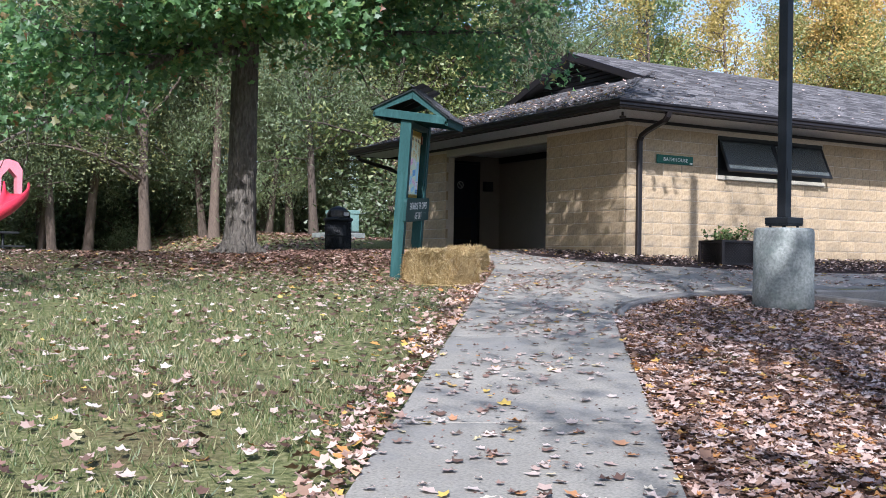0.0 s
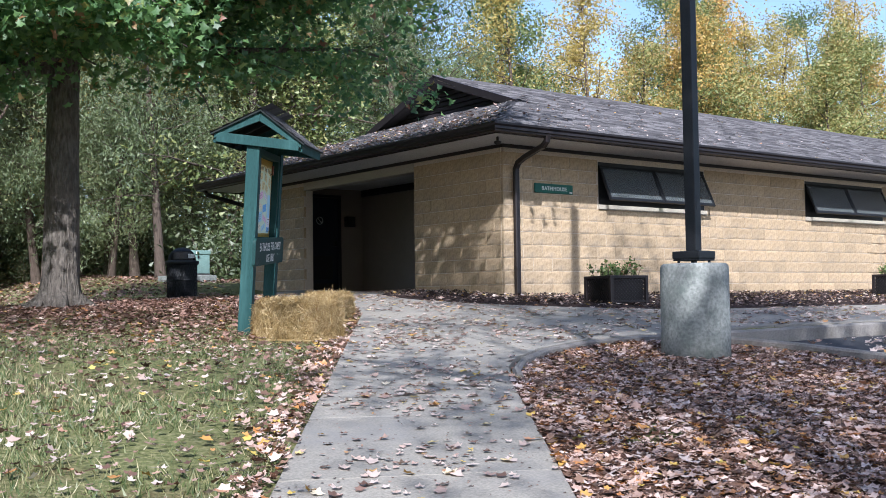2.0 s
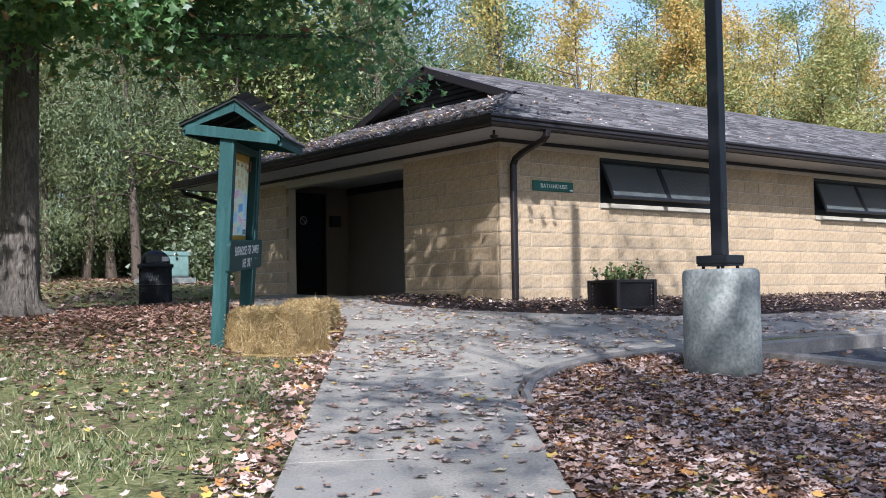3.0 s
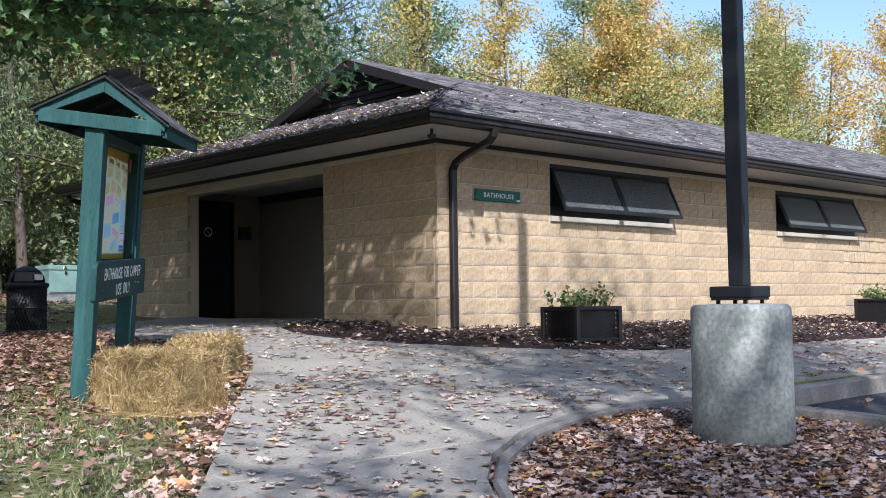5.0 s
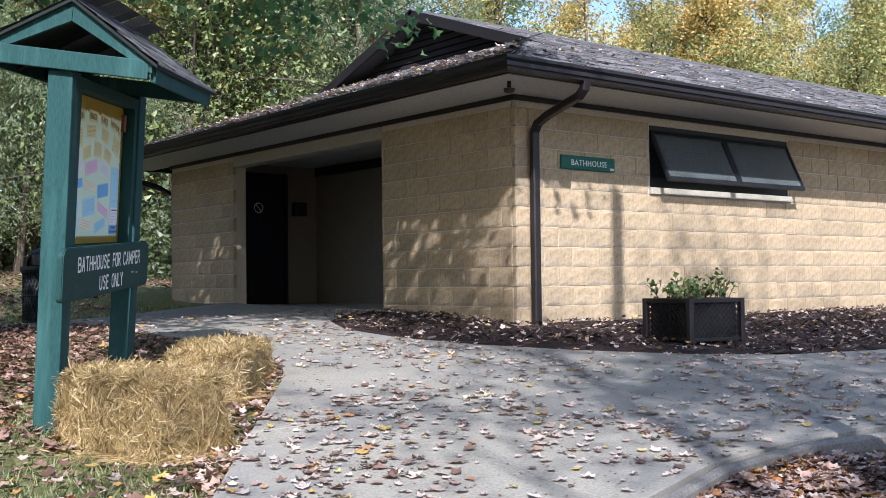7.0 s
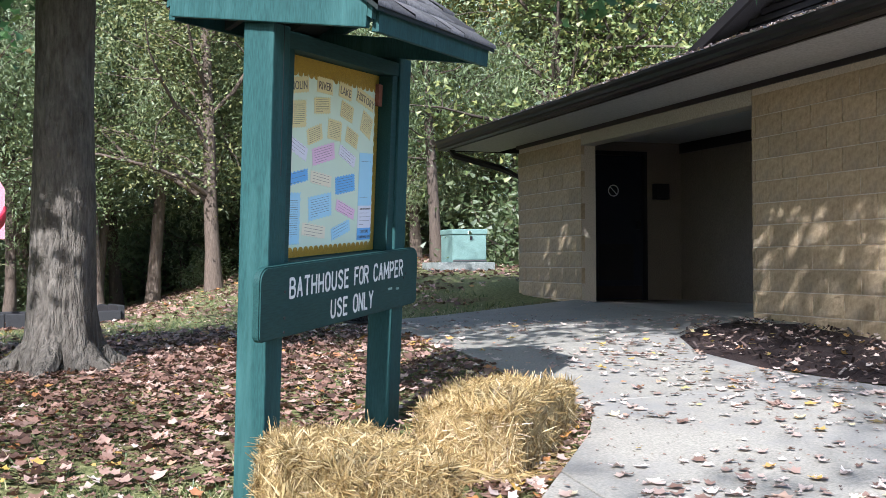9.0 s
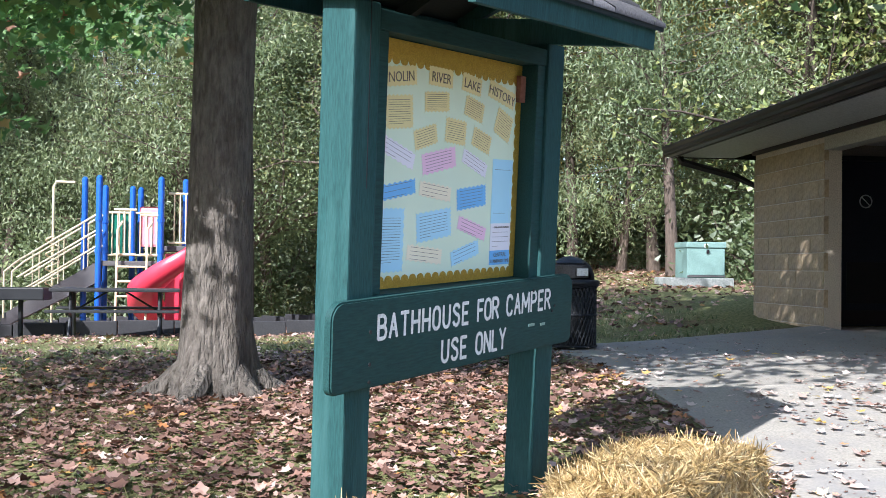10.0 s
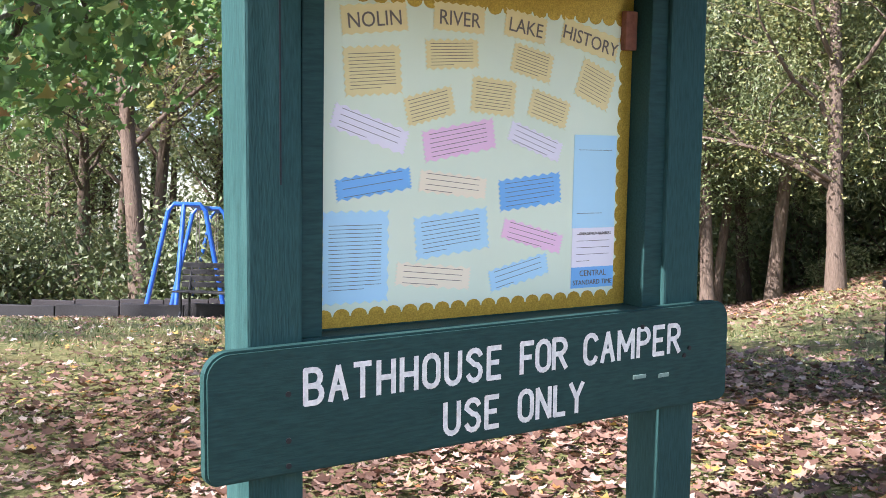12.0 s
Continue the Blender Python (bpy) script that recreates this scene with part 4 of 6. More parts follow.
def sheet(parent, name, cx, cz, w, h, ang, mat, wave, y, lines=0, label=""):
    """A paper with a wavy cut edge and bars where its small print runs."""
    bm = bmesh.new()
    c, s = math.cos(radians(ang)), math.sin(radians(ang))
    n = 14
    out = []
    for k in range(n):
        out.append((-w / 2 + w * k / n, -h / 2 + (wave if k % 2 else 0)))
    for k in range(n):
        out.append((w / 2 - (wave if k % 2 else 0), -h / 2 + h * k / n))
    for k in range(n):
        out.append((w / 2 - w * k / n, h / 2 - (wave if k % 2 else 0)))
    for k in range(n):
        out.append((-w / 2 + (wave if k % 2 else 0), h / 2 - h * k / n))
    at = lambda x, z, yy: CASE @ Vector((cx + x * c - z * s, yy, cz + x * s + z * c))
    front = [bm.verts.new(at(x, z, y)) for x, z in out]
    f = bm.faces.new(front)
    ext = bmesh.ops.extrude_face_region(bm, geom=[f])
    for v in ext["geom"]:
        if isinstance(v, bmesh.types.BMVert):
            v.co.y += 0.001
    bmesh.ops.triangulate(bm, faces=bm.faces)
    bmesh.ops.recalc_face_normals(bm, faces=bm.faces)
    ob = part(name, bm, mat, parent, label)
    if lines:
        bm = bmesh.new()
        r = random.Random(int(cx * 1000) + int(cz * 77))
        for k in range(lines):
            z = h * 0.34 - k * h * 0.68 / max(lines - 1, 1)
            e = w * (0.38 if k < lines - 1 else r.uniform(-0.1, 0.3))
            vs = [bm.verts.new(at(x, zz, y - 0.0008)) for x, zz in ((-w * 0.4, z - 0.0007), (e, z - 0.0007), (e, z + 0.0007), (-w * 0.4, z + 0.0007))]
            bm.faces.new(vs)
        tagged(part("print", bm, P_INK, ob, "lines of small print"), kind="stuff")
    return ob


poster = thing("history_poster", kiosk.matrix_world.copy(), "pale green history poster with pasted coloured papers", "poster")
bg = part("backing", bx((0.065, 0.124, 0.055), (1.135, 0.13, 0.945), 0, CASE), P_GOLD, poster, "glittering gold scalloped border")
sheet(poster, "sheet", 0.58, 0.478, 1.03, 0.79, 0, P_MINT, 0.0, 0.1225, 0, "mint green paper")
# scalloped inner edge of the gold border
bm = bmesh.new()
for k in range(20):
    for z in (0.085, 0.872):
        x = 0.1 + k * 0.052
        ring = [bm.verts.new(CASE @ Vector((x + 0.024 * math.cos(a), 0.1212, z + 0.017 * math.sin(a)))) for a in np.linspace(0, 2 * math.pi, 13)[:-1]]
        bm.faces.new(ring)
for k in range(16):
    z = 0.12 + k * 0.05
    ring = [bm.verts.new(CASE @ Vector((1.098 + 0.016 * math.cos(a), 0.1212, z + 0.024 * math.sin(a)))) for a in np.linspace(0, 2 * math.pi, 13)[:-1]]
    bm.faces.new(ring)
tagged(part("scalloped_trim", bm, P_GOLD, poster), kind="stuff")
for text, cx, cz, ang, w in (("NOLIN", 0.24, 0.819, 7, 0.2), ("RIVER", 0.503, 0.838, -1, 0.17), ("LAKE", 0.728, 0.831, -7, 0.15), ("HISTORY", 0.967, 0.81, -12, 0.22)):
    t = sheet(poster, "title_strip", cx, cz, w, 0.075, ang, P_YEL, 0.005, 0.1205)
    lettering(text, 0.053, P_INK, t, CASE @ Matrix.Translation((cx, 0.119, cz)) @ Matrix.Rotation(radians(-ang), 4, "Y") @ Matrix.Translation((0, 0, -0.02)) @ UP, 1.0, 0.0004, "CENTER")
NOTES = (
    (0.237, 0.691, 0.175, 0.125, 5, P_YEL, 11), (0.482, 0.745, 0.175, 0.08, 4, P_YEL, 8), (0.754, 0.736, 0.15, 0.085, -12, P_YEL, 8),
    (0.991, 0.688, 0.14, 0.115, -20, P_YEL, 9), (0.413, 0.61, 0.16, 0.08, 14, P_YEL, 7), (0.622, 0.641, 0.155, 0.1, -4, P_YEL, 9),
    (0.819, 0.615, 0.15, 0.082, -15, P_YEL, 7), (0.231, 0.547, 0.235, 0.068, -17, P_LILAC, 4), (0.511, 0.525, 0.24, 0.085, 10, P_PINK, 6),
    (0.773, 0.524, 0.2, 0.062, -18, P_LILAC, 4), (0.244, 0.411, 0.23, 0.06, 8, P_BLUE, 3), (0.493, 0.408, 0.225, 0.062, -6, P_CREAM, 4),
    (0.759, 0.388, 0.225, 0.09, 6, P_BLUE, 6), (0.192, 0.229, 0.2, 0.235, 0, P_SKY, 17), (0.492, 0.281, 0.245, 0.115, 6, P_SKY, 8),
    (0.771, 0.264, 0.225, 0.06, -14, P_PINK, 4), (0.434, 0.17, 0.245, 0.065, -6, P_CREAM, 4), (0.725, 0.167, 0.215, 0.065, 12, P_SKY, 4))
for cx, cz, w, h, ang, mat, ln in NOTES:
    sheet(poster, "note", cx, cz, w, h, ang, mat, 0.007, 0.1205, ln)
mp = sheet(poster, "map_sheet", 1.0, 0.414, 0.165, 0.264, 0, P_SKY, 0.0, 0.1205, 2, "pale blue lake map")
em = sheet(poster, "notice_sheet", 1.002, 0.226, 0.165, 0.113, 0, P_LILAC, 0.0, 0.1205, 5, "white emergency numbers sheet")
lettering("EMERGENCY NUMBERS", 0.012, P_INK, em, CASE @ Matrix.Translation((0.945, 0.119, 0.262)) @ UP, 1.0, 0.0003)
ct = sheet(poster, "notice_sheet", 1.002, 0.14, 0.165, 0.06, 0, P_BLUE, 0.0, 0.1205, 0, "blue time zone strip")
lettering("CENTRAL", 0.024, P_INK, ct, CASE @ Matrix.Translation((1.002, 0.119, 0.144)) @ UP, 1.0, 0.0003, "CENTER")
lettering("STANDARD TIME", 0.02, P_INK, ct, CASE @ Matrix.Translation((1.002, 0.119, 0.119)) @ UP, 1.0, 0.0003, "CENTER")
part("corner_tile", bx((1.085, 0.1, 0.79), (1.13, 0.122, 0.9), 0.003, CASE), material("rust_tile", (0.2, 0.08, 0.05), (0.28, 0.12, 0.08)), kiosk, "small rust-brown wooden block")

# kiosk roof: gable ends with tie beams, shingled slopes along the length
APEX, EAVE, HW, YC, U0, U1 = 0.344, 0.031, 0.45, 0.056, 0.065, 1.4
RT = Matrix.Translation((0, YC, kz(3.66))) @ Matrix.Rotation(radians(3.5), 4, "X")


def plate(rows, xs):
    """A board whose outline (y, z) runs from xs[0] to xs[1]."""
    bm = bmesh.new()
    vs = [bm.verts.new(RT @ Vector((x, y, z))) for x in xs for y, z in rows]
    n = len(rows)
    bm.faces.new(vs[:n])
    bm.faces.new(vs[n:][::-1])
    for j in range(n):
        bm.faces.new((vs[j], vs[n + j], vs[n + (j + 1) % n], vs[(j + 1) % n]))
    bmesh.ops.recalc_face_normals(bm, faces=bm.faces)
    return bm


for u in (U0 + 0.015, U1 + 0.02):
    part("tie_beam", bx((u - 0.022, -HW, EAVE - 0.075), (u + 0.018, HW, EAVE + 0.03), 0.005, RT), M_GREEN, kiosk)
    for s in (-1, 1):
        part("rake_board", plate([(s * (HW + 0.02), EAVE + 0.03), (s * (HW + 0.02), EAVE - 0.04), (s * 0.0015, APEX - 0.115), (s * 0.0015, APEX - 0.012)], (u - 0.016, u + 0.02)), M_GREEN, kiosk)
for s in (-1, 1):
    y1 = s * (HW + 0.055)
    part("roof_slope", plate([(0, APEX - 0.012), (y1, EAVE - 0.01), (y1, EAVE + 0.008), (0, APEX + 0.008)], (U0 - 0.03, U1 + 0.06)), M_SHADEWOOD, kiosk, "dark roof sheathing with shade in its colour")
    rise = (APEX - EAVE) / (HW + 0.055)
    V, F = tabs(np.arange(0, 0.5, 0.12), lambda d: U0 - 0.04, lambda d: U1 + 0.07, lambda a, d, t: RT @ Vector((a, y1 - s * d, EAVE + 0.01 + d * rise + t)), rng)
    tagged(mesh_np("shingles", V, F, M_SHINGLE, kiosk), kind="stuff")
    part("fascia", bx((U0 + 0.04, s * (HW + 0.02) - 0.015, EAVE - 0.085), (U1 + 0.03, s * (HW + 0.02) + 0.015, EAVE + 0.005), 0.003, RT), M_GREEN, kiosk)
    for u in (0.5, 0.95):
        part("rafter", plate([(s * HW, EAVE - 0.005), (s * HW, EAVE - 0.075), (0, APEX - 0.1), (0, APEX - 0.02)], (u - 0.02, u + 0.02)), M_SHADEWOOD, kiosk)
part("ridge_board", bx((U0 + 0.04, -0.012, APEX - 0.12), (U1, 0.012, APEX - 0.015), 0, RT), M_SHADEWOOD, kiosk)

# ---- straw bales ----
def bale(x, y, ang, L, seed, H):
    rg = np.random.default_rng(seed)
    z = float(ground_z(x, y)) - 0.02
    b = thing("straw_bale", pose(x, y, z, 0, 0, ang), "loose golden straw bale beside the notice kiosk", "straw bale", "straw bales")
    W = 0.46
    def slump(q):
        """Sagging ends and bulging sides."""
        w = Vector(q)
        r = max(abs(w.x) / (L / 2) - 0.62, 0) / 0.38
        e = max(abs(w.y) / (W / 2) - 0.6, 0) / 0.4
        k = w.z / H
        w.z -= H * k * (0.08 * r * r + 0.05 * e * e)
        w.x *= 1 - 0.07 * k * k
        w.y *= 1 + 0.07 * math.sin(k * 3.1) - 0.05 * k * k
        o = Vector((seed * 3.0, 0, 0))
        return w + Vector((noise.noise(w * 5 + o), noise.noise(w * 5 + o + Vector((5, 0, 0))), 0.9 * k * noise.noise(w * 4.5 + o))) * 0.035
    bm = bx((-L / 2 + 0.03, -W / 2 + 0.03, 0), (L / 2 - 0.03, W / 2 - 0.03, H - 0.03), 0.05)
    bmesh.ops.subdivide_edges(bm, edges=bm.edges[:], cuts=3, use_grid_fill=True)
    for v in bm.verts:
        v.co = slump(v.co)
    part("core", bm, M_STRAW_CORE, b, "", True)
    n = 34000
    face = rg.choice(5, n, p=[0.32, 0.22, 0.22, 0.12, 0.12])
    a, c = rg.uniform(-1, 1, n), rg.uniform(-1, 1, n)
    P, N = np.zeros((n, 3)), np.zeros((n, 3))
    for k, (fx, fy, fz) in enumerate(((0, 0, 1), (0, -1, 0), (0, 1, 0), (1, 0, 0), (-1, 0, 0))):
        m = face == k
        P[m] = np.stack([np.where(fx, fx * L / 2, a[m] * L / 2), np.where(fy, fy * W / 2, (a[m] if fx else c[m]) * W / 2), np.where(fz, H, (c[m] * 0.5 + 0.5) * H)], 1)
        N[m] = (fx, fy, fz)
    P -= N * rg.uniform(0.0, 0.045, (n, 1))
    P = np.array([slump(q) for q in P])
    N = N + rg.normal(0, 0.36, (n, 3))
    # wisps that stick out, and straw shed on the ground round the bale
    wisp = rg.random(n) < 0.03
    N[wisp] += rg.normal(0, 1.2, (int(wisp.sum()), 3))
    ra, rr = rg.uniform(0, 6.28, 900), rg.uniform(0.85, 1.55, 900)
    G = np.stack([rr * np.cos(ra) * L / 2, rr * np.sin(ra) * W / 1.6, np.full(900, 0.035)], 1)
    P, N = np.concatenate([P, G]), np.concatenate([N, rg.normal(0, 0.15, (900, 3)) + (0, 0, 1)])
    n = len(P)
    T = np.array([(-0.5, -0.008, 0), (0.5, -0.008, 0.05), (0.5, 0.008, 0.05), (-0.5, 0.008, 0), (0, 0, 0.06)])
    TF = np.array([(0, 1, 4), (1, 2, 4), (2, 3, 4), (3, 0, 4)])
    v, f = scatter(T, TF, P, N, rg.gamma(5.0, 0.014, n) + 0.025, rg.normal(1.57, 1.1, n) * rg.choice([-1, 1], n), rg)
    tagged(mesh_np("straw", v, f, M_STRAW, b), kind="stuff")
    for y in (-0.1, 0.1):
        part("twine", tb([slump((q * L / 2, y, h)) for q, h in ((-1, 0.02), (-1, H * 0.5), (-1, H), (-0.5, H), (0, H), (0.5, H), (1, H), (1, H * 0.5), (1, 0.02))], 0.004, 6), M_STRAW_CORE, b)
    return b


bale(7.52, 10.98, 99, 0.9, 5, 0.46)
bale(8.5, 11.95, KD, 1.04, 6, 0.35)

# ---- litter bin, transformer, planters ----
def litter_bin(x, y):
    b = thing("litter_bin", pose(x, y, float(walk_z(x, y)) + 0.03) @ Matrix.Scale(0.9, 4), "black mesh litter bin with a dome lid", "litter bin")
    part("liner", lathe([(0.25, 0.03), (0.255, 0.66)], 32), M_PLASTIC, b, "", True)
    bm = bmesh.new()
    for d in (1, -1):
        for k in range(36):
            a0 = 2 * math.pi * k / 36
            tube(bm, [(0.275 * math.cos(a0 + d * t * 0.9), 0.275 * math.sin(a0 + d * t * 0.9), 0.04 + t * 0.62) for t in np.linspace(0, 1, 6)], 0.006, 4, False)
    part("mesh", bm, M_BLACK, b, "expanded steel mesh")
    for z in (0.03, 0.36, 0.66):
        part("band", tb([(0.28 * math.cos(a), 0.28 * math.sin(a), z) for a in np.linspace(0, 2 * math.pi, 33)], 0.014, 6), M_BLACK, b)
    part("rim", lathe([(0.27, 0.66), (0.31, 0.67), (0.31, 0.72), (0.28, 0.73), (0.24, 0.73)], 32), M_PLASTIC, b, "", True)
    dome = lathe([(0.255, 0.73)] + [(0.255 * math.cos(t), 0.74 + 0.24 * math.sin(t)) for t in np.linspace(0, 1.5, 9)], 32)
    cut = [f for f in dome.faces if f.calc_center_median().z > 0.76 and f.calc_center_median().z < 0.91 and -2.4 < math.atan2(f.calc_center_median().y, f.calc_center_median().x) + 0.5 < -0.9 + 0.6]
    bmesh.ops.delete(dome, geom=cut, context="FACES")
    part("dome_lid", dome, M_PLASTIC, b, "black dome lid with a swing opening", True)
    part("swing_flap", lathe([(0.2, 0.75), (0.2, 0.88), (0.1, 0.92)], 20), M_DECK, b)
    part("label", bx((0.02, -0.24, 0.77), (0.14, -0.215, 0.85), 0.004), M_WHITE, b, "small white sticker")
    return b


litter_bin(9.42, 18.12)
tx, ty = 13.68, 27.0
tz = float(ground_z(tx, ty))
pad = thing("equipment_pad", pose(tx - 0.1, ty, tz) @ Matrix.Scale(0.87, 4), "pale concrete pad under the transformer", "concrete pad")
part("slab", bx((-0.68, -0.5, -0.1), (0.64, 0.7, 0.17), 0.015), M_POST_CONC, pad)
tr = thing("transformer", pose(tx, ty, tz + 0.148) @ Matrix.Scale(0.87, 4), "pale green metal transformer cabinet on a concrete pad", "transformer")
part("body", bx((-0.4, -0.3, 0), (0.4, 0.5, 0.62), 0.012), M_TRANS, tr)
part("lid", bx((-0.42, -0.33, 0.62), (0.42, 0.52, 0.74), 0.02), M_TRANS, tr)
part("front_door", bx((-0.385, -0.32, 0.06), (0.385, -0.3, 0.6), 0.006), M_TRANS, tr)
part("latch", bx((0.0, -0.345, 0.5), (0.05, -0.32, 0.58), 0.004), M_BRONZE, tr)
part("hinge_bar", bx((-0.4, -0.33, 0.02), (0.4, -0.31, 0.05), 0.004), M_DECK, tr)
part("sticker", bx((-0.05, -0.324, 0.63), (0.03, -0.331, 0.7)), M_WHITE, tr)


def planter(x, y, ang, S, H, seed):
    z = float(ground_z(x, y)) + 0.03
    p = thing("planter", pose(x, y, z, 0, 0, ang), "square brown metal mesh planter with straggly plants", "planter", "planters by the wall")
    h = S / 2
    part("liner", bx((-h + 0.03, -h + 0.03, 0.02), (h - 0.03, h - 0.03, H - 0.05), 0.01), M_PLASTIC, p)
    for sx in (-1, 1):
        for sy in (-1, 1):
            part("corner_post", bx((sx * h - 0.025, sy * h - 0.025, 0), (sx * h + 0.025, sy * h + 0.025, H), 0.006), M_BRONZE, p)
    for k in range(4):
        R = Matrix.Rotation(radians(90 * k), 4, "Z")
        part("top_rail", bx((-h, -h - 0.02, H - 0.04), (h, -h + 0.02, H), 0.006, R), M_BRONZE, p)
        part("bottom_rail", bx((-h, -h - 0.015, 0.01), (h, -h + 0.015, 0.04), 0.004, R), M_BRONZE, p)
        bm = bmesh.new()
        n = 11
        for d in (1, -1):
            for j in range(-n, n):
                a = j * S / n
                pts = [(a, 0.04), (a + d * (H - 0.08), H - 0.04)]
                (x0, z0), (x1, z1) = pts
                t0, t1 = 0.0, 1.0
                dx = x1 - x0
                ts = sorted([(-h - x0) / dx, (h - x0) / dx])
                t0, t1 = max(t0, ts[0]), min(t1, ts[1])
                if t1 - t0 > 0.05:
                    tube(bm, [R @ Vector((x0 + dx * t, -h, z0 + (z1 - z0) * t)) for t in (t0, t1)], 0.0065, 4, False)
        part("mesh_panel", bm, M_BRONZE, p, "brown expanded mesh panel")
    part("soil", bx((-h + 0.03, -h + 0.03, H - 0.05), (h - 0.03, h - 0.03, H - 0.035)), M_MULCH, p)
    rg = np.random.default_rng(seed)
    stems = bmesh.new()
    P = []
    for k in range(46):
        bx0, by0 = rg.uniform(-h + 0.05, h - 0.05, 2)
        d = Vector((rg.normal(0, 0.35) + bx0 * 0.8, rg.normal(0, 0.35) + by0 * 0.8, 1)).normalized()
        L = rg.uniform(0.08, 0.27)
        p0 = Vector((bx0, by0, H - 0.04))
        tube(stems, [p0, p0 + d * L * 0.6, p0 + d * L + Vector((0, 0, -0.02))], [0.004, 0.003, 0.0015], 4, False)
        for t in np.linspace(0.3, 1, 9):
            P.append(np.array(p0 + d * L * t) + rg.normal(0, 0.022, 3))
    P = np.array(P)
    tagged(part("stemwork", stems, M_WOOD_BARK, p), kind="stuff")
    v, f = scatter(BLADE_V * (1.3, 1, 1), BLADE_F, P, rg.normal(0, 1, P.shape) + (0, 0, 0.8), rg.uniform(0.03, 0.065, len(P)), rg.uniform(0, 6.28, len(P)), rg)
    tagged(mesh_np("foliage", v, f, M_HERB, p), kind="stuff")
    return p


planter(13.14, 11.72, -10.4, 0.6, 0.39, 21)
planter(21.0, 11.95, 8, 0.62, 0.42, 22)

# ---- playground ----
def play_structure(x, y):
    z = float(ground_z(x, y))
    p = thing("play_structure", pose(x, y, z, 0, 0, 8) @ Matrix.Diagonal((0.84, 1, 0.93, 1)), "blue and cream playground climber with a red slide", "playground climber")
    D = 1.38
    posts = [(0, 0), (1.25, 0), (0.6, 1.2), (0.76, 1.5), (1.75, 0.4), (1.95, 1.4), (-0.34, 0.5), (0.02, 1.2)]
    for px, py in posts:
        h = 2.95 if py < 0.6 else 2.85
        q = part("post", tb([(px, py, -0.1), (px, py, h), (px, py, h + 0.04)], [0.065, 0.065, 0.03], 14), M_BLUE, p)
        for zc in (D + 0.15, D + 0.75):
            part("collar", tb([(px, py, zc), (px, py, zc + 0.06)], 0.08, 12), M_BLUE, q)
    part("platform", bx((0, 0, D - 0.1), (1.25, 1.2, D), 0.015), M_DECK, p)
    part("platform", bx((1.25, 0.2, D + 0.2), (2.4, 1.4, D + 0.3), 0.015), M_DECK, p)
    def barrier(x0, x1, y0, zb, h, gap=0.12):
        top = part("barrier_rail", tb([(x0, y0, zb + h), (x1, y0, zb + h)], 0.022, 8), M_CREAM, p, "cream barred railing")
        part("bottom_rail", tb([(x0, y0, zb), (x1, y0, zb)], 0.022, 8), M_CREAM, top)
        k = x0 + gap
        while k < x1 - 0.02:
            part("bar", tb([(k, y0, zb), (k, y0, zb + h)], 0.016, 6), M_CREAM, top)
            k += gap
    barrier(0.3, 0.75, 0.0, D + 0.12, 0.85, 0.11)
    barrier(0.85, 1.2, 0.0, D + 0.12, 0.75, 0.11)
    barrier(1.4, 2.25, 0.2, D + 0.36, 0.95)
    barrier(0.05, 1.2, 1.2, D + 0.12, 0.85)
    bm = bmesh.new()
    for xs in (0.38, 0.98):
        tube(bm, [(xs, -0.35, 0.0), (xs, -0.12, D - 0.05), (xs, -0.02, D + 0.6), (xs + 0.1, 0.0, D + 0.75)], 0.024, 8)
    for k in range(5):
        t = (k + 0.6) / 5
        tube(bm, [(0.38, -0.35 + 0.23 * t, D * t), (0.98, -0.35 + 0.23 * t, D * t)], 0.02, 8)
    part("ladder", bm, M_CREAM, p, "cream rung ladder")
    # stair with handrails going down to the side
    bm = bmesh.new()
    vs = [bm.verts.new(c) for yy in (0.1, 0.9) for c in ((0, yy, D), (-1.9, yy, 0.35), (-1.9, yy, 0.1), (0, yy, D - 0.4))]
    for f in ((0, 1, 2, 3), (7, 6, 5, 4), (0, 4, 5, 1), (1, 5, 6, 2), (3, 2, 6, 7), (0, 3, 7, 4)):
        bm.faces.new([vs[i] for i in f])
    bmesh.ops.recalc_face_normals(bm, faces=bm.faces)
    part("stair_flight", bm, M_DECK, p, "dark grey coated steps")
    for yy in (0.08, 0.92):
        bm = bmesh.new()
        for o in (0.25, 0.55, 0.85):
            tube(bm, [(0, yy, D + o + 0.05), (-1.6, yy, 0.5 + o)], 0.02, 8)
        tube(bm, [(-1.6, yy, 1.35), (-1.85, yy, 1.15), (-1.85, yy, 0.3)], 0.022, 8)
        for k in (0.3, 0.8, 1.3):
            tube(bm, [(-k, yy, D - k * 0.55), (-k, yy, D + 0.88 - k * 0.54)], 0.016, 6)
        part("handrail", bm, M_CREAM, p, "cream tubular handrail")
    bm = bmesh.new()
    tube(bm, [(-1.1, 1.4, 0), (-1.1, 1.4, 2.85), (-1.05, 1.4, 2.95), (-0.65, 1.4, 2.95)], 0.028, 8)
    tube(bm, [(-1.1 + 0.14 * math.cos(a), 1.4 + 0.14 * math.sin(a), 0.5 + a * 0.045) for a in np.linspace(0, 30, 120)], 0.018, 6)
    part("spiral_climber", bm, M_CREAM, p, "cream corkscrew climber")
    part("panel", bx((1.35, 0.18, 0.25), (2.2, 0.22, D + 0.15), 0.02), M_RED, p, "red plastic panel")
    part("panel", bx((0.1, 1.22, D + 0.1), (0.7, 1.26, D + 1.0), 0.05), M_GREEN_P, p, "green plastic panel")
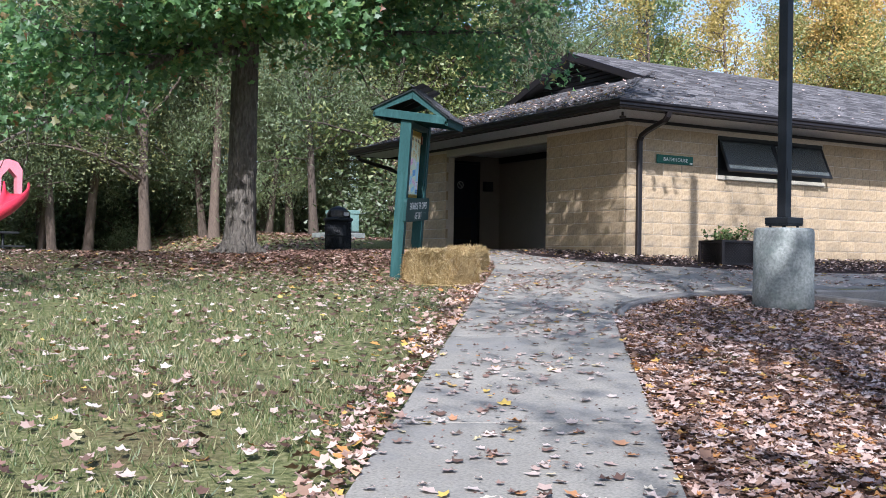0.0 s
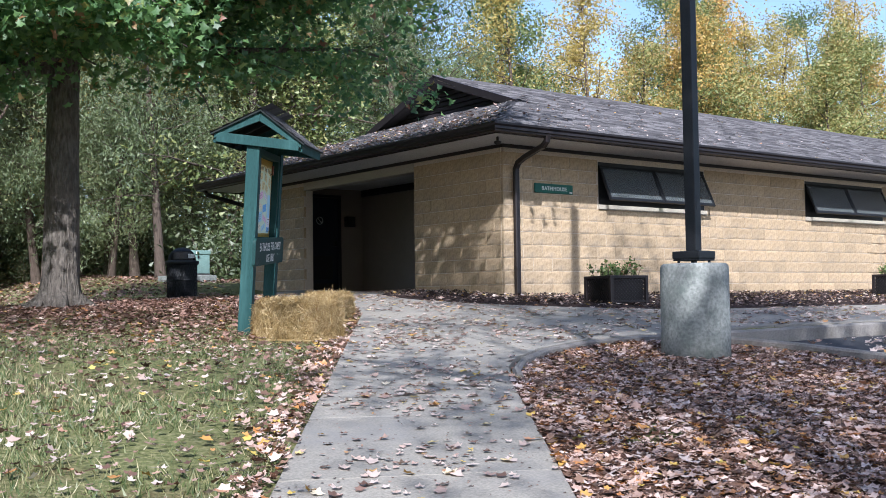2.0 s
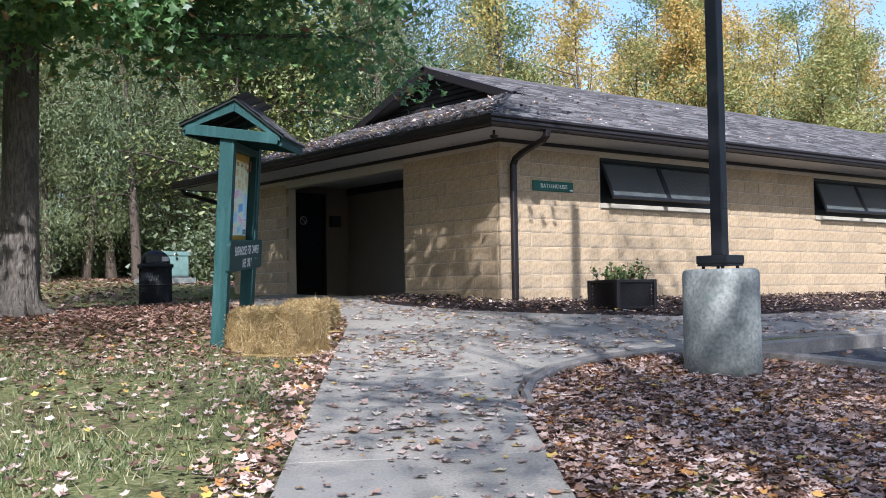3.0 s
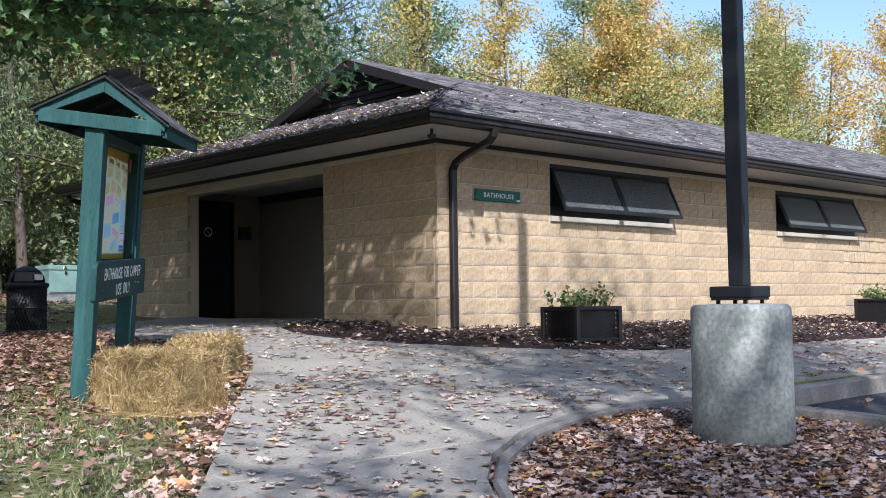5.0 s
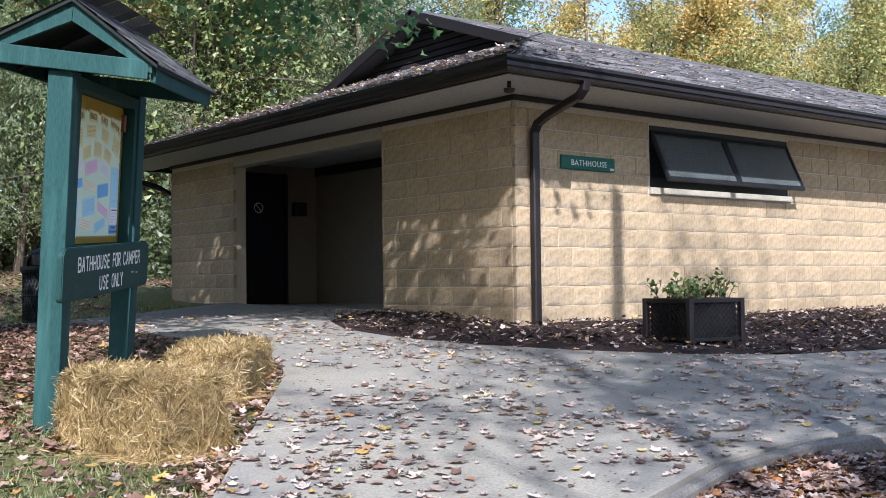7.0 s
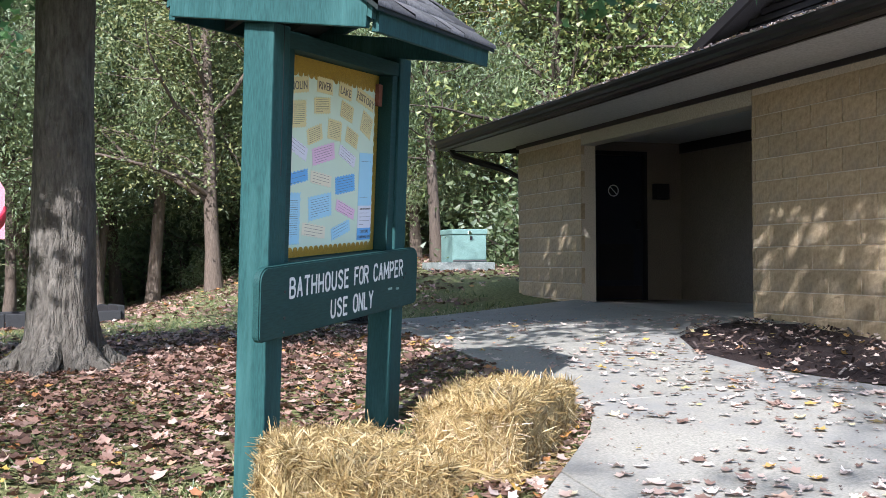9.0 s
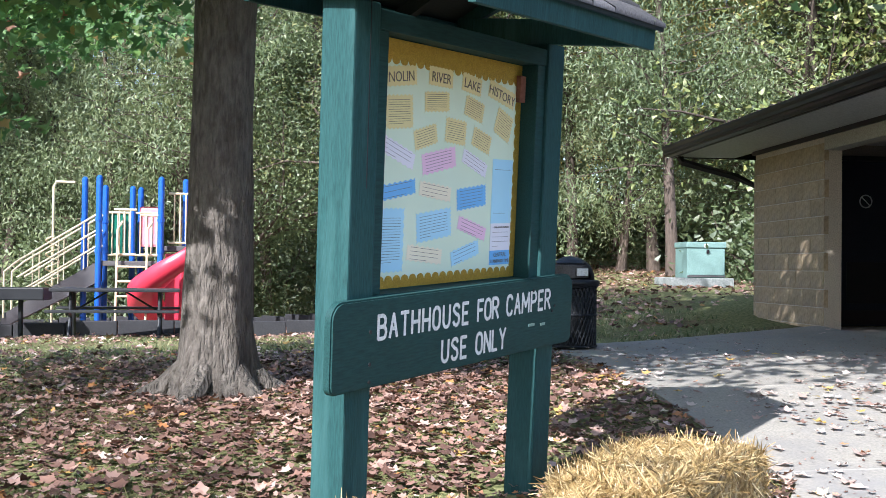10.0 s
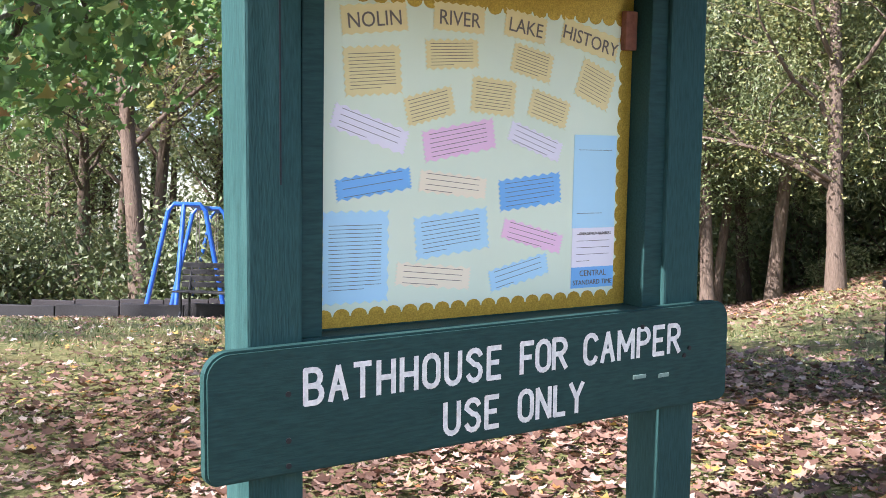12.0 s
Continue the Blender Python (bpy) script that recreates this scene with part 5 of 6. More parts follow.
    part("panel", bx((0.75, 1.22, D + 0.3), (1.2, 1.26, D + 1.1), 0.05), M_PINK, p, "faded pink plastic panel")
    # slide: hood and a curling open chute
    hood = bmesh.new()
    prof = [(0.0, 0.0), (0.0, 0.95), (0.12, 1.15), (0.35, 1.22), (0.62, 1.15), (0.75, 0.95), (0.75, 0.0), (0.62, 0.0), (0.6, 0.75), (0.38, 0.98), (0.16, 0.75), (0.14, 0.0)]
    f = hood.faces.new([hood.verts.new((2.05 + a, 0.12, D + 0.3 + b)) for a, b in prof])
    ext = bmesh.ops.extrude_face_region(hood, geom=[f])
    for v in ext["geom"]:
        if isinstance(v, bmesh.types.BMVert):
            v.co.y += 0.28
    bmesh.ops.recalc_face_normals(hood, faces=hood.faces)
    part("slide_hood", hood, M_PINK, p, "faded pink slide hood")
    bm = bmesh.new()
    path = []
    for t in np.linspace(0, 1, 22):
        a = radians(-10 - 200 * t)
        path.append(Vector((1.7 + 0.75 * math.cos(a), -0.3 + 0.75 * math.sin(a) * 0.9, (D + 0.3) * (1 - t) ** 1.05 + 0.28)))
    sec = [(-0.36, 0.3), (-0.3, 0.32), (-0.27, 0.1), (-0.15, 0.0), (0.15, 0.0), (0.27, 0.1), (0.3, 0.32), (0.36, 0.3), (0.33, 0.05), (0.18, -0.08), (-0.18, -0.08), (-0.33, 0.05)]
    rings = []
    for k, c in enumerate(path):
        d = (path[min(k + 1, 21)] - path[max(k - 1, 0)])
        d.z = 0
        d.normalize()
        sd = Vector((-d.y, d.x, 0))
        rings.append([bm.verts.new(c + sd * a + Vector((0, 0, b))) for a, b in sec])
    for a, b in zip(rings, rings[1:]):
        for j in range(12):
            bm.faces.new((a[j], a[(j + 1) % 12], b[(j + 1) % 12], b[j]))
    bm.faces.new(rings[0])
    bm.faces.new(rings[-1])
    bmesh.ops.recalc_face_normals(bm, faces=bm.faces)
    part("slide_chute", bm, M_RED, p, "red curling plastic slide chute", True)
    part("slide_foot", tb([(1.7, -0.3, 0), (1.7, -0.3, 1.2)], 0.06, 12), M_RED, p)
    return p


play_structure(2.95, 27.25)


def picnic_table(x, y, ang):
    z = float(ground_z(x, y))
    t = thing("picnic_table", pose(x, y, z, 0, 0, ang), "black coated steel picnic table with attached benches", "picnic table", "picnic tables")
    part("tabletop", bx((-0.95, -0.38, 0.72), (0.95, 0.38, 0.77), 0.012), M_PLASTIC, t)
    for s in (-1, 1):
        part("bench", bx((-0.95, s * 0.72 - 0.13, 0.42), (0.95, s * 0.72 + 0.13, 0.46), 0.01), M_PLASTIC, t)
    for u in (-0.65, 0.65):
        for s in (-1, 1):
            part("leg", tb([(u, s * 0.2, 0.72), (u, s * 0.26, 0.3), (u, s * 0.4, 0.05), (u, s * 0.62, 0.03)], 0.03, 8), M_BLACK, t)
            part("bench_arm", tb([(u, s * 0.24, 0.36), (u, s * 0.72, 0.41)], 0.025, 8), M_BLACK, t)
        part("brace", tb([(u, 0, 0.4), (u * 0.2, 0, 0.72)], 0.016, 6), M_BLACK, t)
    return t


picnic_table(0.95, 24.6, 14)
picnic_table(3.75, 24.95, 8)


def park_bench(x, y, ang):
    b = thing("park_bench", pose(x, y, float(ground_z(x, y)), 0, 0, ang), "dark slatted park bench facing the playground", "bench")
    for k in range(4):
        part("seat_slat", bx((-0.85, -0.2 + 0.11 * k, 0.42), (0.85, -0.11 + 0.11 * k, 0.45), 0.006), M_PLASTIC, b)
    for k in range(4):
        part("back_slat", bx((-0.85, -0.27 - 0.02 * k, 0.5 + 0.11 * k), (0.85, -0.24 - 0.02 * k, 0.59 + 0.11 * k), 0.006), M_PLASTIC, b)
    for u in (-0.7, 0.7):
        part("leg", tb([(u, 0.2, 0.42), (u, 0.16, 0.1), (u, 0.25, 0.0)], 0.025, 8), M_BLACK, b)
        part("leg", tb([(u, -0.34, 0.92), (u, -0.22, 0.42), (u, -0.22, 0.0)], 0.025, 8), M_BLACK, b)
    return b


park_bench(-0.6, 25.55, 190)


def swing_set(x, y, ang):
    s = thing("swing_set", pose(x, y, float(ground_z(x, y)), 0, 0, ang), "bright blue tubular steel swing frame", "swing frame")
    H = 2.25
    for u in (-3.3, 0.0, 3.3):
        w = 0.78
        part("arch", tb([(u, -w, 0), (u, -0.34, H - 0.12), (u, -0.24, H), (u, 0.24, H), (u, 0.34, H - 0.12), (u, w, 0)], 0.045, 10), M_BLUE, s)
    part("end_leg", tb([(-3.3, 0.06, H), (-3.9, 0.1, 0)], 0.045, 10), M_BLUE, s)
    part("top_rail", tb([(-3.3, 0, H), (3.3, 0, H)], 0.045, 10), M_BLUE, s)
    for u in (-1.65, 1.65):
        seat = part("swing_seat", bx((u - 0.22, -0.08, 0.5), (u + 0.22, 0.08, 0.53), 0.01), M_PLASTIC, s)
        for o in (-0.2, 0.2):
            part("chain", tb([(u + o, 0, 0.52), (u + o, 0, H)], 0.008, 5), M_DECK, seat)
    return s


swing_set(-3.55, 30.1, 113)
draped("play_bed", [(-8, 24.0), (-3.7, 25.2), (-1.5, 25.8), (1.0, 26.2), (3.5, 26.3), (7.2, 26.4), (6.6, 30.0), (5.5, 31.5), (-2, 31.5), (-8.0, 30)], M_PLAYCHIP, 0.03, "reddish wood chip bed of the playground", "playground bed", 1.0, 0.02)
ring = [(-14, 23.0), (-8, 24.0), (-3.7, 25.2), (-1.5, 25.8), (1.0, 26.2), (3.5, 26.3), (7.2, 26.4), (6.6, 30.0), (5.5, 31.5), (-2, 31.5), (-8, 30)]
border = thing("border_timbers", Matrix.Identity(4), "black plastic border timbers round the playground", "border", kind="structure")
for a, b in zip(ring, ring[1:]):
    n = int(math.dist(a, b) / 1.2) + 1
    for k in range(n):
        p0 = [a[i] + (b[i] - a[i]) * (k + 0.01) / n for i in (0, 1)]
        p1 = [a[i] + (b[i] - a[i]) * (k + 0.99) / n for i in (0, 1)]
        ang = math.atan2(p1[1] - p0[1], p1[0] - p0[0])
        L = math.dist(p0, p1)
        M = Matrix.Translation((p0[0], p0[1], float(ground_z(*p0)))) @ Matrix.Rotation(ang, 4, "Z")
        part("timber", bx((0, -0.06, -0.05), (L, 0.06, 0.26), 0.015, M), M_TIMBER, border)
hx, hy = 1.37, 26.0
hoop = thing("climbing_hoop", pose(hx, hy, float(ground_z(hx, hy)), 0, 0, 20), "cream tubular hoop standing in the playground bed", "climbing hoop")
part("arch", tb([(-0.14, 0, -0.1), (-0.14, 0, 0.95)] + [(0.14 * math.cos(q), 0, 0.95 + 0.14 * math.sin(q)) for q in np.linspace(2.7, 0.4, 6)] + [(0.14, 0, 0.95), (0.14, 0, -0.1)], 0.024, 8), M_CREAM, hoop)
for h in (0.3, 0.62):
    part("rung", tb([(-0.14, 0, h), (0.14, 0, h)], 0.018, 8), M_CREAM, hoop)
grill = thing("park_grill", pose(2.1, 25.7, float(ground_z(2.1, 25.7))), "black steel pedestal barbecue grill", "grill")
part("post", tb([(0, 0, 0), (0, 0, 0.62)], 0.04, 10), M_BLACK, grill)
part("firebox", bx((-0.42, -0.25, 0.62), (0.42, 0.25, 0.82), 0.02), M_BLACK, grill)

# ---- the maple ----
def limb(rg, start, direction, length, r0, bend=0.25, n=6):
    pts, radii, d, p = [], [], Vector(direction).normalized(), Vector(start)
    for k in range(n + 1):
        pts.append(p.copy())
        radii.append(max(r0 * (1 - k / (n + 0.6)) ** 0.9, 0.006))
        d = (d + Vector(rg.normal(0, bend / n * 2, 3))).normalized()
        p = p + d * length / n
    return pts, radii


def maple(x, y):
    rg = np.random.default_rng(42)
    z = float(ground_z(x, y))
    t = thing("maple_tree", pose(x, y, z), "broad green maple with furrowed grey bark and spreading roots", "tree")
    bm = bmesh.new()
    pts = [(0, 0, -0.15), (0, 0, 0.05), (0, 0, 0.2), (0, 0.0, 0.45), (0.01, 0, 0.9), (0.02, 0, 1.8), (0.03, 0.01, 2.8), (0.05, 0.02, 3.6), (0.1, 0.0, 5.0), (0.18, 0.05, 7.0), (0.3, 0.1, 9.5)]
    rad = [0.34, 0.3, 0.255, 0.228, 0.215, 0.2, 0.195, 0.19, 0.17, 0.11, 0.03]
    zs = np.concatenate([np.linspace(-0.15, 0.6, 12), np.linspace(0.7, 9.5, 62)])
    col = lambda j: np.interp(zs, [p[2] for p in pts], [p[j] for p in pts])
    tube(bm, list(zip(col(0), col(1), zs)), list(np.interp(zs, [p[2] for p in pts], rad)), 72)
    for v in bm.verts:
        a, hz = math.atan2(v.co.y, v.co.x), v.co.z
        flare = max(0.0, 0.5 - hz) / 0.5
        k = 1 + 0.2 * flare ** 1.5 * math.sin(a * 5 + 0.7) + 0.05 * noise.noise(Vector((math.cos(a) * 2.2, math.sin(a) * 2.2, hz * 0.8))) + 0.075 * (0.5 - abs(noise.noise(Vector((math.cos(a) * 7.5, math.sin(a) * 7.5, hz * 1.1))))) + 0.03 * noise.noise(Vector((math.cos(a) * 16, math.sin(a) * 16, hz * 5)))
        v.co.x *= k
        v.co.y *= k
    part("trunk", bm, M_BARK, t, "furrowed grey-brown trunk", True)
    for k in range(7):
        a = 2 * math.pi * k / 7 + rg.uniform(-0.2, 0.2)
        L = rg.uniform(0.6, 0.95)
        pr = [Vector((math.cos(a) * r, math.sin(a) * r, h)) for r, h in ((0.18, 0.18), (0.34, 0.05), (0.5, -0.01), (L * 0.85, -0.1))]
        part("root", tb(pr, [0.09, 0.075, 0.05, 0.02], 8), M_BARK, t)
    tips = []
    bmw = bmesh.new()
    for k in range(52):
        low = False
        h = rg.uniform(3.4, 8.8)
        a = rg.uniform(0, 2 * math.pi)
        if k < 18:
            a = radians((125, 150, 175, 198, 218, 236, 256, -8, -22, -35, -48, -60, -72, 20, 45, -54, -66, -80)[k])
            low = k < 7
            over = 7 <= k < 15
            h = 3.15 + 0.06 * k if low else 3.6 + 0.05 * (k - 7) if over else 3.85 + 0.06 * k
        L = ((4.6 if k < 5 else 2.3) if low else (6.3 if 9 < k < 13 else rg.uniform(3.9, 4.7)) if k < 15 else 6.0 if k < 18 else rg.uniform(3.0, 5.2)) * (1 - max(0, h - 6) / 6)
        up = (rg.uniform(-0.14, 0.04) if low else rg.uniform(0.03, 0.17) if k < 10 else rg.uniform(0.12, 0.28)) if k < 18 else rg.uniform(0.2, 0.9)
        P, R = limb(rg, (0.08, 0, h), (math.cos(a), math.sin(a), up), L, 0.075, 0.35, 8)
        tube(bmw, P, R, 6, False)
        tips += P[2:]
        for j in range(2, 9):
            for s in (-1, 1):
                d = (P[min(j + 1, 8)] - P[j - 1]).normalized()
                sd = Vector((-d.y * s, d.x * s, rg.uniform(-0.3, 0.35)))
                Q, S = limb(rg, P[j], d * 0.5 + sd, rg.uniform(0.8, 1.7), R[j] * 0.5, 0.4, 4)
                tube(bmw, Q, S, 4, False)
                tips += Q[1:]
    tagged(part("branchwork", bmw, M_BARK, t), kind="stuff")
    T = np.array(tips)
    sunward = T[:, 0] * 0.58 + T[:, 1] * 0.81 < 0.5
    T = T[rg.random(len(T)) < np.where(sunward, 0.66, 0.5)]
    n = 98000
    pick = rg.integers(0, len(T), n)
    c = T[pick] + rg.normal(0, 1, (n, 3)) * (0.25, 0.25, 0.13) - (0, 0, 0.12)
    # the crown's underside rises towards the roof and stays above head height on the lawn side
    east = (c[:, 0] * 0.8 - c[:, 1] * 0.6)
    under = np.where(east > 0, 1.95 + 0.62 * np.clip(east - 3.0, 0, 9), 1.72)
    thin = np.clip(1.2 - 0.27 * (c[:, 2] - 3.0), 0.13, 1)
    c = c[(c[:, 2] > under + rg.normal(0, 0.12, n)) & (rg.random(n) < thin)]
    n = len(c)
    out = c - np.array([0, 0, 5.0])
    N = rg.normal(0, 0.6, (n, 3)) + np.array([-0.15, -0.25, 0.8]) + 0.06 * out
    v, f = scatter(LEAF_V, LEAF_F, c, N, rg.uniform(0.085, 0.155, n), rg.uniform(0, 6.28, n), rg)
    tagged(mesh_np("crown", v, f, M_MAPLE, t), kind="stuff")
    return t


maple(6.42, 15.15)

# ---- woods ----
def woods_tree(name, seed, height, bare, spread, n, leaf, mat, label, kind="broad"):
    rg = np.random.default_rng(seed)
    t = thing(name, pose(0, 0, -50), label, "tree", "woods")
    r0 = height * 0.0115 + 0.03
    bm = bmesh.new()
    P, R = limb(rg, (0, 0, -0.3), (rg.normal(0, 0.04), rg.normal(0, 0.04), 1), height, r0, 0.12, 10)
    R[0] *= 1.35
    tube(bm, P, R, 9, False)
    tips = []
    if kind == "broad":
        for k in range(26):
            s = rg.uniform(bare, 0.97)
            i = s * 10
            b = P[int(i)].lerp(P[min(int(i) + 1, 10)], i % 1)
            a = rg.uniform(0, 6.28)
            L = spread * (1.15 - s) / (1.15 - bare) * rg.uniform(0.6, 1.1) + 0.5
            Q, S = limb(rg, b, (math.cos(a), math.sin(a), rg.uniform(0.25, 1.0)), L, R[int(i)] * 0.45, 0.5, 5)
            tube(bm, Q, S, 5, False)
            tips += Q[1:]
            for j in (2, 3, 4):
                Q2, S2 = limb(rg, Q[j], (rg.normal(0, 1), rg.normal(0, 1), rg.uniform(-0.2, 0.7)), L * 0.45, S[j] * 0.6, 0.4, 3)
                tube(bm, Q2, S2, 4, False)
                tips += Q2[1:]
        T = np.array(tips)
        c = T[rg.integers(0, len(T), n)] + rg.normal(0, 0.34, (n, 3))
        N = rg.normal(0, 0.7, (n, 3)) + (0, 0, 0.7)
    else:
        pts = []
        for k in range(70):
            s = rg.uniform(bare, 0.98)
            i = s * 10
            b = P[int(i)].lerp(P[min(int(i) + 1, 10)], i % 1)
            a = rg.uniform(0, 6.28)
            L = spread * (1.03 - s) / (1.03 - bare) + 0.25
            Q, S = limb(rg, b, (math.cos(a), math.sin(a), rg.uniform(-0.1, 0.5)), L, 0.025, 0.3, 5)
            tube(bm, Q, S, 4, False)
            pts += [(q, j) for j, q in enumerate(Q) if j]
        T = np.array([q for q, j in pts])
        c = T[rg.integers(0, len(T), n)] + rg.normal(0, 0.2, (n, 3)) - np.stack([np.zeros(n), np.zeros(n), rg.exponential(0.22, n)], 1)
        N = rg.normal(0, 1, (n, 3)) * (1, 1, 0.4)
    part("trunk", bm, M_WOOD_BARK, t, "", True)
    shape = BLADE_V if kind == "broad" else BLADE_V * (0.36, 1.2, 1)
    v, f = scatter(shape, BLADE_F, c, N, rg.uniform(0.6, 1.3, n) * leaf, rg.uniform(0, 6.28, n), rg)
    tagged(mesh_np("crown", v, f, mat, t), kind="stuff")
    return t


def shrub(seed, mat, n=2600):
    rg = np.random.default_rng(seed)
    t = thing("shrub", pose(0, 0, -50), "dense woodland shrub with small olive leaves", "shrub", "undergrowth")
    bm = bmesh.new()
    tips = []
    for k in range(14):
        a = rg.uniform(0, 6.28)
        Q, S = limb(rg, (rg.normal(0, 0.25), rg.normal(0, 0.25), -0.1), (math.cos(a) * 0.6, math.sin(a) * 0.6, rg.uniform(0.6, 1.6)), rg.uniform(1.2, 2.8), 0.022, 0.6, 5)
        tube(bm, Q, S, 4, False)
        tips += Q[1:]
    tagged(part("stemwork", bm, M_WOOD_BARK, t), kind="stuff")
    T = np.array(tips)
    c = T[rg.integers(0, len(T), n)] + rg.normal(0, 0.3, (n, 3))
    c[:, 2] = np.abs(c[:, 2])
    v, f = scatter(BLADE_V, BLADE_F, c, rg.normal(0, 0.7, (n, 3)) + (0, 0, 0.7), rg.uniform(0.07, 0.15, n), rg.uniform(0, 6.28, n), rg)
    tagged(mesh_np("foliage", v, f, mat, t), kind="stuff")
    return t


GREENS = [woods_tree("woodland_tree", s, h, b, w, 11500, 0.15, M_OLIVE, "tall woodland tree with thinning green and yellow leaves") for s, h, b, w in ((1, 15, 0.2, 5.4), (2, 17, 0.28, 5.6), (3, 13, 0.12, 4.8))]
DARKS = [woods_tree("forest_tree", s, h, b, w, 25000, 0.085, M_FOREST, "tall dark green woodland tree with gaps in its crown") for s, h, b, w in ((21, 15, 0.25, 5.2), (22, 17, 0.3, 5.4), (23, 13, 0.15, 4.6))]
GOLDS = [woods_tree("autumn_tree", s, h, b, w, 8500, 0.155, M_GOLD, "autumn tree with golden orange leaves") for s, h, b, w in ((4, 13, 0.15, 4.8), (5, 15, 0.22, 5.2))]
FAR = [woods_tree("forest_tree", s, h, b, w, 4200, 0.23, M_FOREST, "tall dark green woodland tree with gaps in its crown") for s, h, b, w in ((31, 15, 0.2, 5.2), (32, 17, 0.25, 5.4))]
SHADE = [woods_tree("shade_tree", 13, 17.5, 0.5, 4.4, 3800, 0.155, M_OLIVE, "tall unseen tree added to shade the walk and lawn")]
THIN = [woods_tree("shade_tree", 14, 17.5, 0.5, 4.4, 1500, 0.15, M_OLIVE, "tall half-bare unseen tree added to dapple the plaza")]
CEDARS = [woods_tree("cedar_tree", s, h, b, w, 24000, 0.095, M_CEDAR, "feathery green cedar with drooping sprays and a bare lower trunk", "cedar") for s, h, b, w in ((6, 11, 0.24, 2.7), (7, 13, 0.3, 2.9), (8, 9, 0.17, 2.3))]
SHRUBS = [shrub(9, M_BRUSH), shrub(10, M_CEDAR), shrub(11, M_BRUSH)]
rgw = np.random.default_rng(77)


def plant(pool, x, y, s):
    src = pool[int(rgw.integers(0, len(pool)))]
    o = copy_thing(src, pose(x, y, float(ground_z(x, y)) - 0.05, 0, 0, float(rgw.uniform(0, 360))) @ Matrix.Scale(s, 4))
    o.scale = (s, s, s * float(rgw.uniform(0.9, 1.12)))
    return o


# edge of the woods behind the lawn
for k in range(26):
    x = -2 + k * 1.05
    plant(CEDARS if rgw.random() < 0.7 else DARKS if x < 13 else GREENS, x + rgw.normal(0, 0.7), 33.5 - 0.14 * x + rgw.normal(0, 1.2) + max(0, 3 - x) * 1.2, rgw.uniform(0.75, 1.1))
for k in range(26):
    x = -24 + k * 1.9
    if x < 1 and k % 2:
        continue
    plant(CEDARS if rgw.random() < 0.35 else DARKS if x < 13 else GREENS, x + rgw.normal(0, 0.8), 40.0 + rgw.normal(0, 2) + max(0, 2 - x) * 0.5, rgw.uniform(0.8, 1.15))
for k in range(60):
    x = -20 + k * 0.72
    if x > 4 and k % 4:
        continue
    plant(SHRUBS, x + rgw.normal(0, 0.5), 35.2 - 0.1 * x + rgw.normal(0, 1.0) + max(0, 3 - x) * 1.1, rgw.uniform(0.35, 0.8) if x > 4 else rgw.uniform(0.6, 1.1))
# deeper rows that close the woods
for k in range(30):
    plant(FAR, -48 + k * 2.5 + rgw.normal(0, 0.8), 47.5 + rgw.normal(0, 1.5), rgw.uniform(0.85, 1.15))
for k in range(28):
    plant(FAR, -56 + k * 3.0 + rgw.normal(0, 0.8), 54 + rgw.normal(0, 1.5), rgw.uniform(0.9, 1.2))
for k in range(34):
    plant(SHRUBS, -50 + k * 2.0 + rgw.normal(0, 0.6), 50 + rgw.normal(0, 2), rgw.uniform(1.3, 2.0))
for k in range(40):
    plant(SHRUBS, rgw.uniform(-26, 24), rgw.uniform(37, 46), rgw.uniform(0.9, 1.6))
for x, y, s in ((-6.8, 32.6, 1.25), (-12.5, 32, 0.95), (-16, 30, 1.0), (-3, 38, 1.0), (-10, 38, 1.1), (-19, 33, 1.1), (-14, 40, 1.1), (-2.3, 33.3, 1.3)):
    plant(DARKS, x, y, s)
for k in range(26):
    plant(SHRUBS, -20 + k * 0.9 + rgw.normal(0, 0.4), 33.5 + rgw.normal(0, 1.2), rgw.uniform(0.7, 1.3))
# taller mixed woods behind and beyond the bathhouse
rgw = np.random.default_rng(91)
for k in range(24):
    x = 13 + k * 1.9
    y = 33.5 - 0.16 * (x - 14) + rgw.normal(0, 1.4)
    plant(GOLDS if rgw.random() < 0.45 else GREENS, x + rgw.normal(0, 0.6), y, rgw.uniform(0.68, 0.86))
for k in range(24):
    x = 13 + k * 2.3
    plant(GREENS if rgw.random() < 0.5 else GOLDS, x + rgw.normal(0, 0.8), 41 + rgw.normal(0, 2), rgw.uniform(0.85, 1.02))
for k in range(16):
    x = 16 + k * 3.0
    plant(SHRUBS, x, 29.5 - 0.1 * (x - 16) + rgw.normal(0, 1), rgw.uniform(1.0, 1.7))
for x, y, s in ((46, 22, 0.85), (50, 17, 0.85), (42, 26, 0.8), (54, 13, 0.85), (58, 20, 0.95), (48, 27, 0.9), (38, 28.5, 0.8)):
    plant(GREENS if x % 4 else GOLDS, x, y, s)
for k in range(26):
    plant(SHRUBS, -8 + k * 1.1 + rgw.normal(0, 0.4), 45 + rgw.normal(0, 1.5), rgw.uniform(1.3, 1.9))
# unseen woods added beyond the lawn and behind the start to block low sky
for k in range(34):
    a = radians(148 + k * 4.0)
    r = rgw.uniform(33, 40)
    plant(FAR, 4 + r * math.cos(a), 6 + r * math.sin(a), rgw.uniform(0.8, 1.1))
for k in range(24):
    a = radians(150 + k * 5.5)
    plant(SHRUBS, 4 + 38 * math.cos(a), 6 + 38 * math.sin(a), rgw.uniform(1.5, 2.2))
